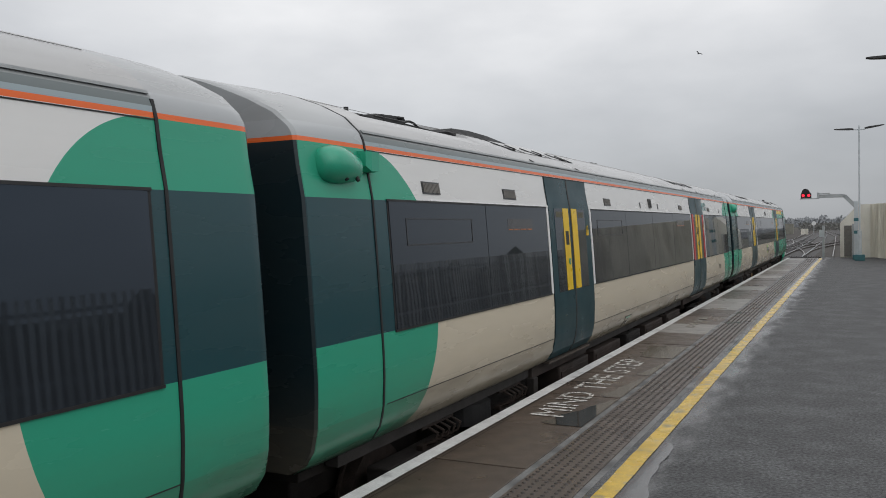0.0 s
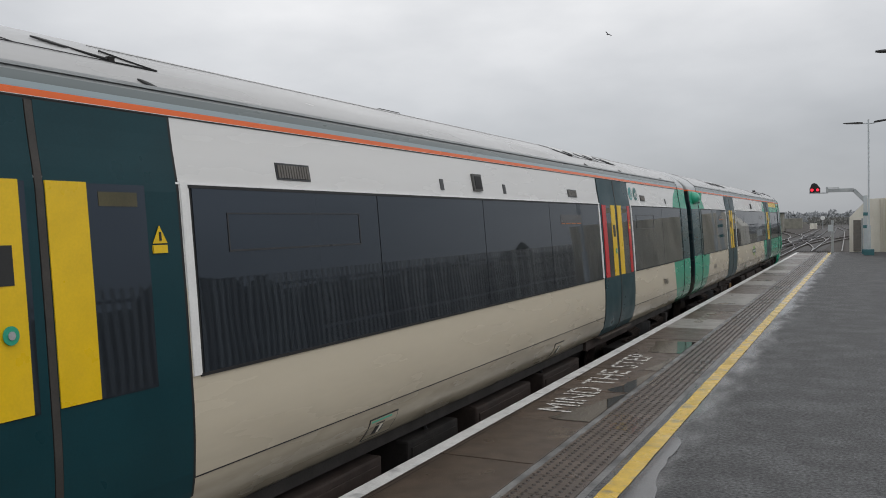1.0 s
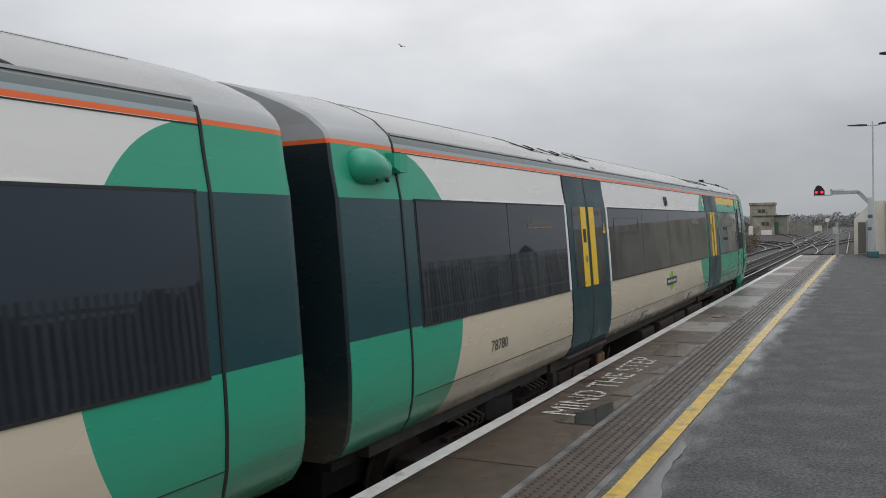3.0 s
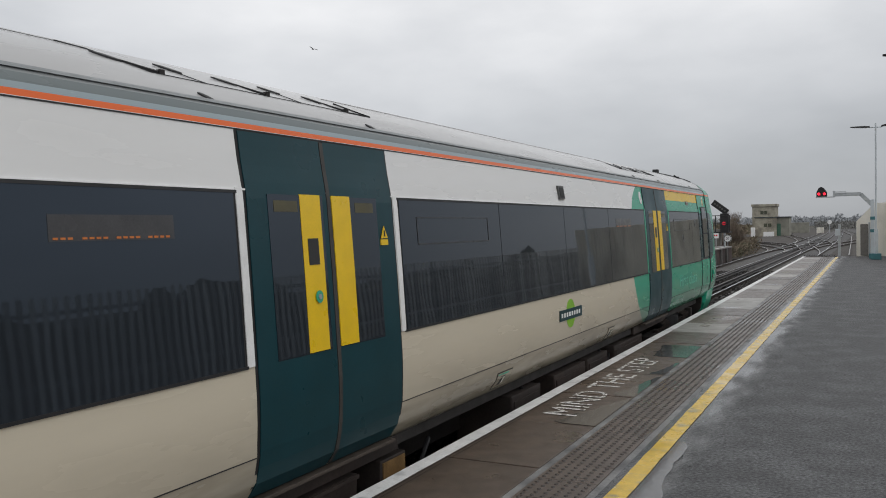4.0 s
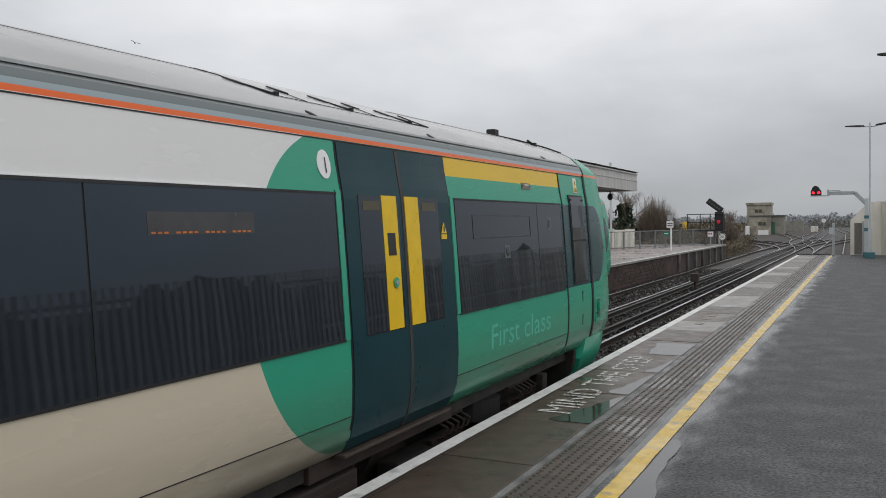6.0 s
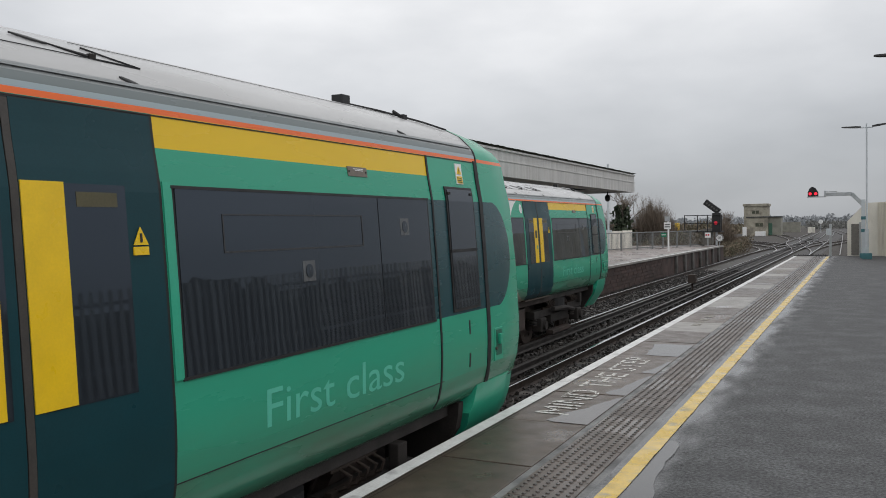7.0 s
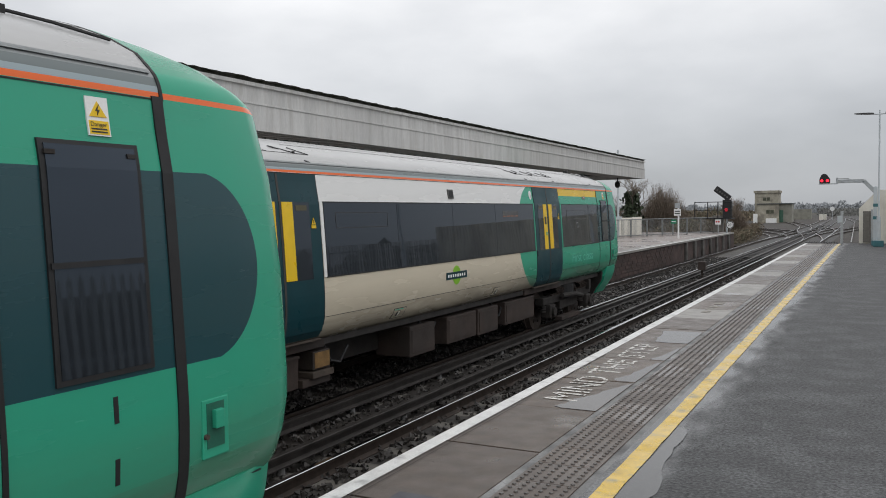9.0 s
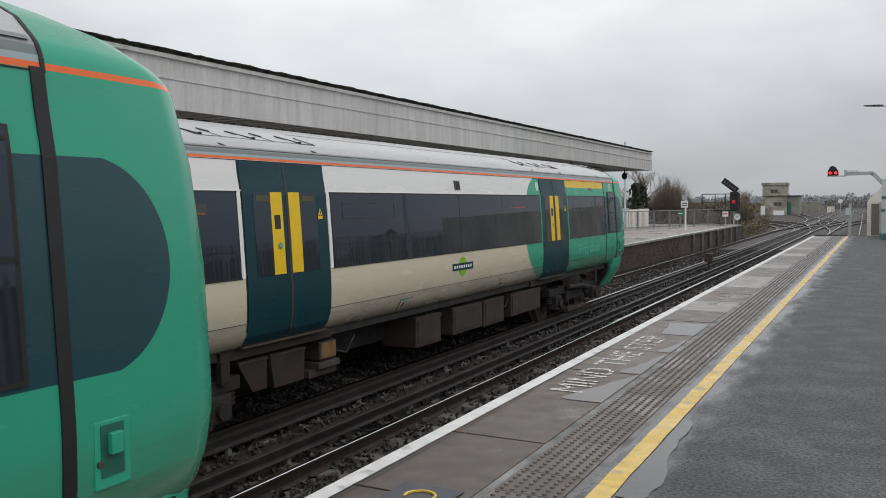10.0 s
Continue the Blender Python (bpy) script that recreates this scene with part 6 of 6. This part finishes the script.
def bare_tree(name, label, m, height, spread, seed, ivy=0, depth=5, dense=3):
    """A winter tree: trunk, forking limbs and fine twigs."""
    rng = random.Random(seed)
    tree = empty(name, label, "tree", m=m)
    wood, fine = bmesh.new(), bmesh.new()

    def limb(p, d, length, r, level):
        bend_ = Vector((rng.uniform(-1, 1), rng.uniform(-1, 1), rng.uniform(-0.2, 0.7))) * 0.25
        q1 = p + d * length * 0.5
        q2 = q1 + (d + bend_).normalized() * length * 0.5
        tube(wood if level < 3 else fine, [p, q1, q2], r, 6 if level < 2 else 3, r * 0.6, cap=False)
        if level >= depth:
            return
        for k in range(dense if level else dense + 1):
            e = (d + bend_ + spread * Vector((rng.uniform(-1, 1), rng.uniform(-1, 1), rng.uniform(-0.25, 0.8)))).normalized()
            limb(q2 if k < 2 else q1.lerp(q2, rng.random()), e, length * rng.uniform(0.58, 0.84), r * 0.62, level + 1)

    limb(Vector((0, 0, 0)), Vector((0.03, 0, 1)), height * 0.31, height * 0.022, 0)
    part("trunk", wood, bark, tree)
    part("crown", fine, twig, tree, "leafless branching crown")
    if ivy:
        bm = bmesh.new()
        for _ in range(ivy):
            z = height * rng.uniform(0.02, 0.72)
            w = height * 0.13 * (1.25 - z / height) * (1 if z > 0.15 * height else 1.2)
            c = Vector((rng.gauss(0, w * 0.6), rng.gauss(0, w * 0.6), z))
            s = rng.uniform(0.08, 0.22)
            q = Euler((rng.uniform(0, 6), rng.uniform(0, 6), rng.uniform(0, 6))).to_matrix()
            bm.faces.new([bm.verts.new(c + q @ (Vector(v) * s)) for v in ((-1, 0, 0), (0, -0.8, 0.2), (1, 0, 0), (0, 0.9, 0.2))])
        part("ivy", bm, ivy_mat, tree, "dark ivy climbing the trunk")
    return tree


def scrub_bank(name, label, x0, x1, y0, y1, height, count, seed, size=(0.5, 1.4), material=None):
    """Undergrowth of many small twiggy clumps."""
    rng = random.Random(seed)
    verts, faces = [], []
    for _ in range(count):
        x, y = rng.uniform(x0, x1), rng.uniform(y0, y1)
        hmax = height * (0.55 + 0.6 * noise.noise((x * 0.11, y * 0.05, seed)))
        z = -1.1 + max(0.1, hmax) * rng.random() ** 0.7
        s = rng.uniform(*size)
        q = Euler((rng.uniform(0, 6), rng.uniform(0, 6), rng.uniform(0, 6))).to_matrix()
        k = len(verts)
        for v in ((-1, 0, 0), (0.2, -0.35, 0.1), (1, 0.1, 0), (0.1, 0.4, -0.1)):
            verts.append(Vector((x, y, z)) + q @ (Vector(v) * s * 0.5))
        faces.append((k, k + 1, k + 2, k + 3))
    me = bpy.data.meshes.new(name)
    me.from_pydata(verts, [], faces)
    me.materials.append(material or scrub)
    return tagged(new(name, me), label, "bushes", kind="stuff")


def twig_bush(label, centre, radius, height, count, seed):
    """A dense winter bush of fine upright twigs with an uneven rounded outline."""
    rng = random.Random(seed)
    verts, faces = [], []
    for _ in range(count):
        a, lean = rng.uniform(0, 6.283), rng.random() ** 0.6
        base = Vector((rng.gauss(0, 0.25), rng.gauss(0, 0.25), 0)) * radius
        tip_h = height * math.sqrt(max(0.05, 1 - 0.85 * lean * lean)) * rng.uniform(0.6, 1.0) * (1 + 0.12 * math.sin(3 * a))
        tip = Vector((math.cos(a) * lean * radius, math.sin(a) * lean * radius, tip_h))
        start = base.lerp(tip, rng.uniform(0.0, 0.55))
        mid = start.lerp(tip, 0.5) + Vector((rng.gauss(0, 0.08), rng.gauss(0, 0.08), 0.05))
        w = Vector((rng.uniform(-1, 1), rng.uniform(-1, 1), 0)).normalized() * rng.uniform(0.010, 0.022)
        k = len(verts)
        verts += [start - w, start + w, mid - w * 0.7, mid + w * 0.7, tip]
        faces += [(k, k + 1, k + 3, k + 2), (k + 2, k + 3, k + 4)]
    me = bpy.data.meshes.new("crown")
    me.from_pydata(verts, [], faces)
    me.materials.append(twig)
    bush = empty("winter_bush", label, "bush", m=Matrix.Translation(centre))
    ob = new("crown", me)
    ob.parent = bush
    stems = bmesh.new()
    for k in range(6):
        a = k * 1.05
        tube(stems, [(0, 0, 0), (0.25 * radius * math.cos(a), 0.25 * radius * math.sin(a), height * 0.35), (0.5 * radius * math.cos(a), 0.5 * radius * math.sin(a), height * 0.65)], 0.06, 5, 0.02)
    part("stems", stems, bark, bush)


def greenery():
    twig_bush("rounded leafless brown bush behind the far platform", (-14.1, 76.0, -1.1), 2.7, 5.2, 6500, 31)
    twig_bush("low leafless bush beside the rounded one", (-12.4, 77.5, -1.1), 1.6, 3.0, 2600, 32)
    twig_bush("leafless bush under the ivy-clad tree", (-17.2, 73.0, -1.1), 2.0, 3.4, 2600, 33)
    twig_bush("sparse brown bush beside the junction signal", (-8.3, 80.0, -1.1), 1.5, 3.4, 1500, 34)
    bare_tree("ivy_tree", "leafless tree with an ivy-clad trunk behind the far platform", pose(-15.3, 70, -1.1), 6.1, 1.05, 8, ivy=1300, depth=6)
    bare_tree("bare_tree", "small leafless tree behind the signal", pose(-9.6, 88, -1.1), 4.4, 0.9, 12, depth=6)
    scrub_bank("scrub", "brown winter scrub behind the far platform fence", -24, -9.2, 66, 80, 2.9, 16000, 2, (0.10, 0.34))
    scrub_bank("scrub", "tangled brown scrub beside the junction", -8.4, -6.2, 65.5, 84, 1.9, 6500, 6, (0.07, 0.26))
    # distance haze is mixed into the colour of these woods
    scrub_bank("far_woods", "wooded skyline beyond the railway, paled to blue-grey for haze", -330, 130, 520, 640, 8.0, 30000, 9, (1.0, 3.0), surface("haze_toned_woods", (0.29, 0.305, 0.32), 0.95, vary=0.3, scale=0.1, fine=0.8))
    scrub_bank("far_hedge", "low hedges along the far side of the tracks", -90, -22, 200, 260, 3.6, 9000, 11, (0.5, 1.5))
    # bush colour greyed and lightened to carry the haze
    scrub_bank("lineside_bushes", "bushes beside the distant tracks, paled for haze", -14, 30, 300, 420, 3.4, 11000, 13, (0.5, 1.3), surface("haze_toned_bushes", (0.165, 0.165, 0.155), 0.95, vary=0.3, scale=0.3, fine=2.0))


def gull():
    bird = empty("gull", "grey gull gliding below the clouds", "bird", m=pose(-12.6, 96.9, 20.9))
    bm = bmesh.new()
    bmesh.ops.create_uvsphere(bm, u_segments=10, v_segments=8, radius=1, matrix=Matrix.Diagonal((0.22, 0.06, 0.06, 1)))
    part("body", bm, gull_mat, bird, smooth=True)
    for s in (-1, 1):
        bm = loft([[(0.07 - dx, s * y, z), (-0.06 - dx, s * y, z), (-0.06 - dx, s * y, z + t), (0.07 - dx, s * y, z + t)] for y, z, dx, t in ((0.04, 0.02, 0, 0.02), (0.3, 0.12, -0.02, 0.016), (0.6, 0.08, 0.1, 0.01))])
        part("wing", bm, gull_mat, bird)
    return bird


build_ground()
build_track("near_track", TRACK_1, -30, 330, -1.17, "near track with polished rails and conductor rail")
build_track("far_track", TRACK_2, -30, 330, 1.17, "far track with conductor rail beneath the standing train")
build_junction()
build_near_platform()
build_far_platform()
build_canopy()
build_trains()
platform_end()
bracket_signal()
street_lamp(pose(3.14, 40.4, 0))
copy_thing(bpy.data.objects["platform_lamp"], pose(4.19, 23.3, 0))
palisade()
far_side()
greenery()
gull_thing = gull()
far_train = distant_train()
ballast_stones()


FAR_ROWS = [(0.0, pose(-27.0, 195, -1.5)), (4.5, pose(-31.8, 195, -1.5)), (5.5, pose(-33.0, 195, -1.5)), (7.0, pose(-34.6, 195, -1.5)), (10.0, pose(-47.0, 195, -1.5))]


def motions():
    """Everything that moves, from the clip's start to its end."""
    times = [0.0] + [0.25 * k for k in range(1, 40)] + [10.0]
    for car, u0, sets in moving_cars:
        walk(car, [(t, pose(TRACK_1, u0 - run_at(t), RAIL)) for t in times])
        fine = [0.1 * k for k in range(101)]
        for w in sets:
            y = w.matrix_basis.translation.y
            rows = []
            # wheels roll towards the camera; more rows while the train is fast
            for t in fine:
                rows.append((t, pose(0, y, 0.42, math.degrees(run_at(t) / 0.42))))
            walk(w, rows)
    walk(far_train, FAR_ROWS)
    walk(gull_thing, [(0.0, pose(-12.6, 96.9, 20.9, 10, 0, 160)), (1.0, pose(-23.1, 94.2, 23.1, 14, 0, 162)), (3.5, pose(-50.2, 82.0, 23.0, 8, 0, 165)),
                      (4.5, pose(-58.2, 76.4, 22.4, 12, 0, 165)), (10.0, pose(-104.0, 46.0, 25.0, 10, 0, 168))])


motions()
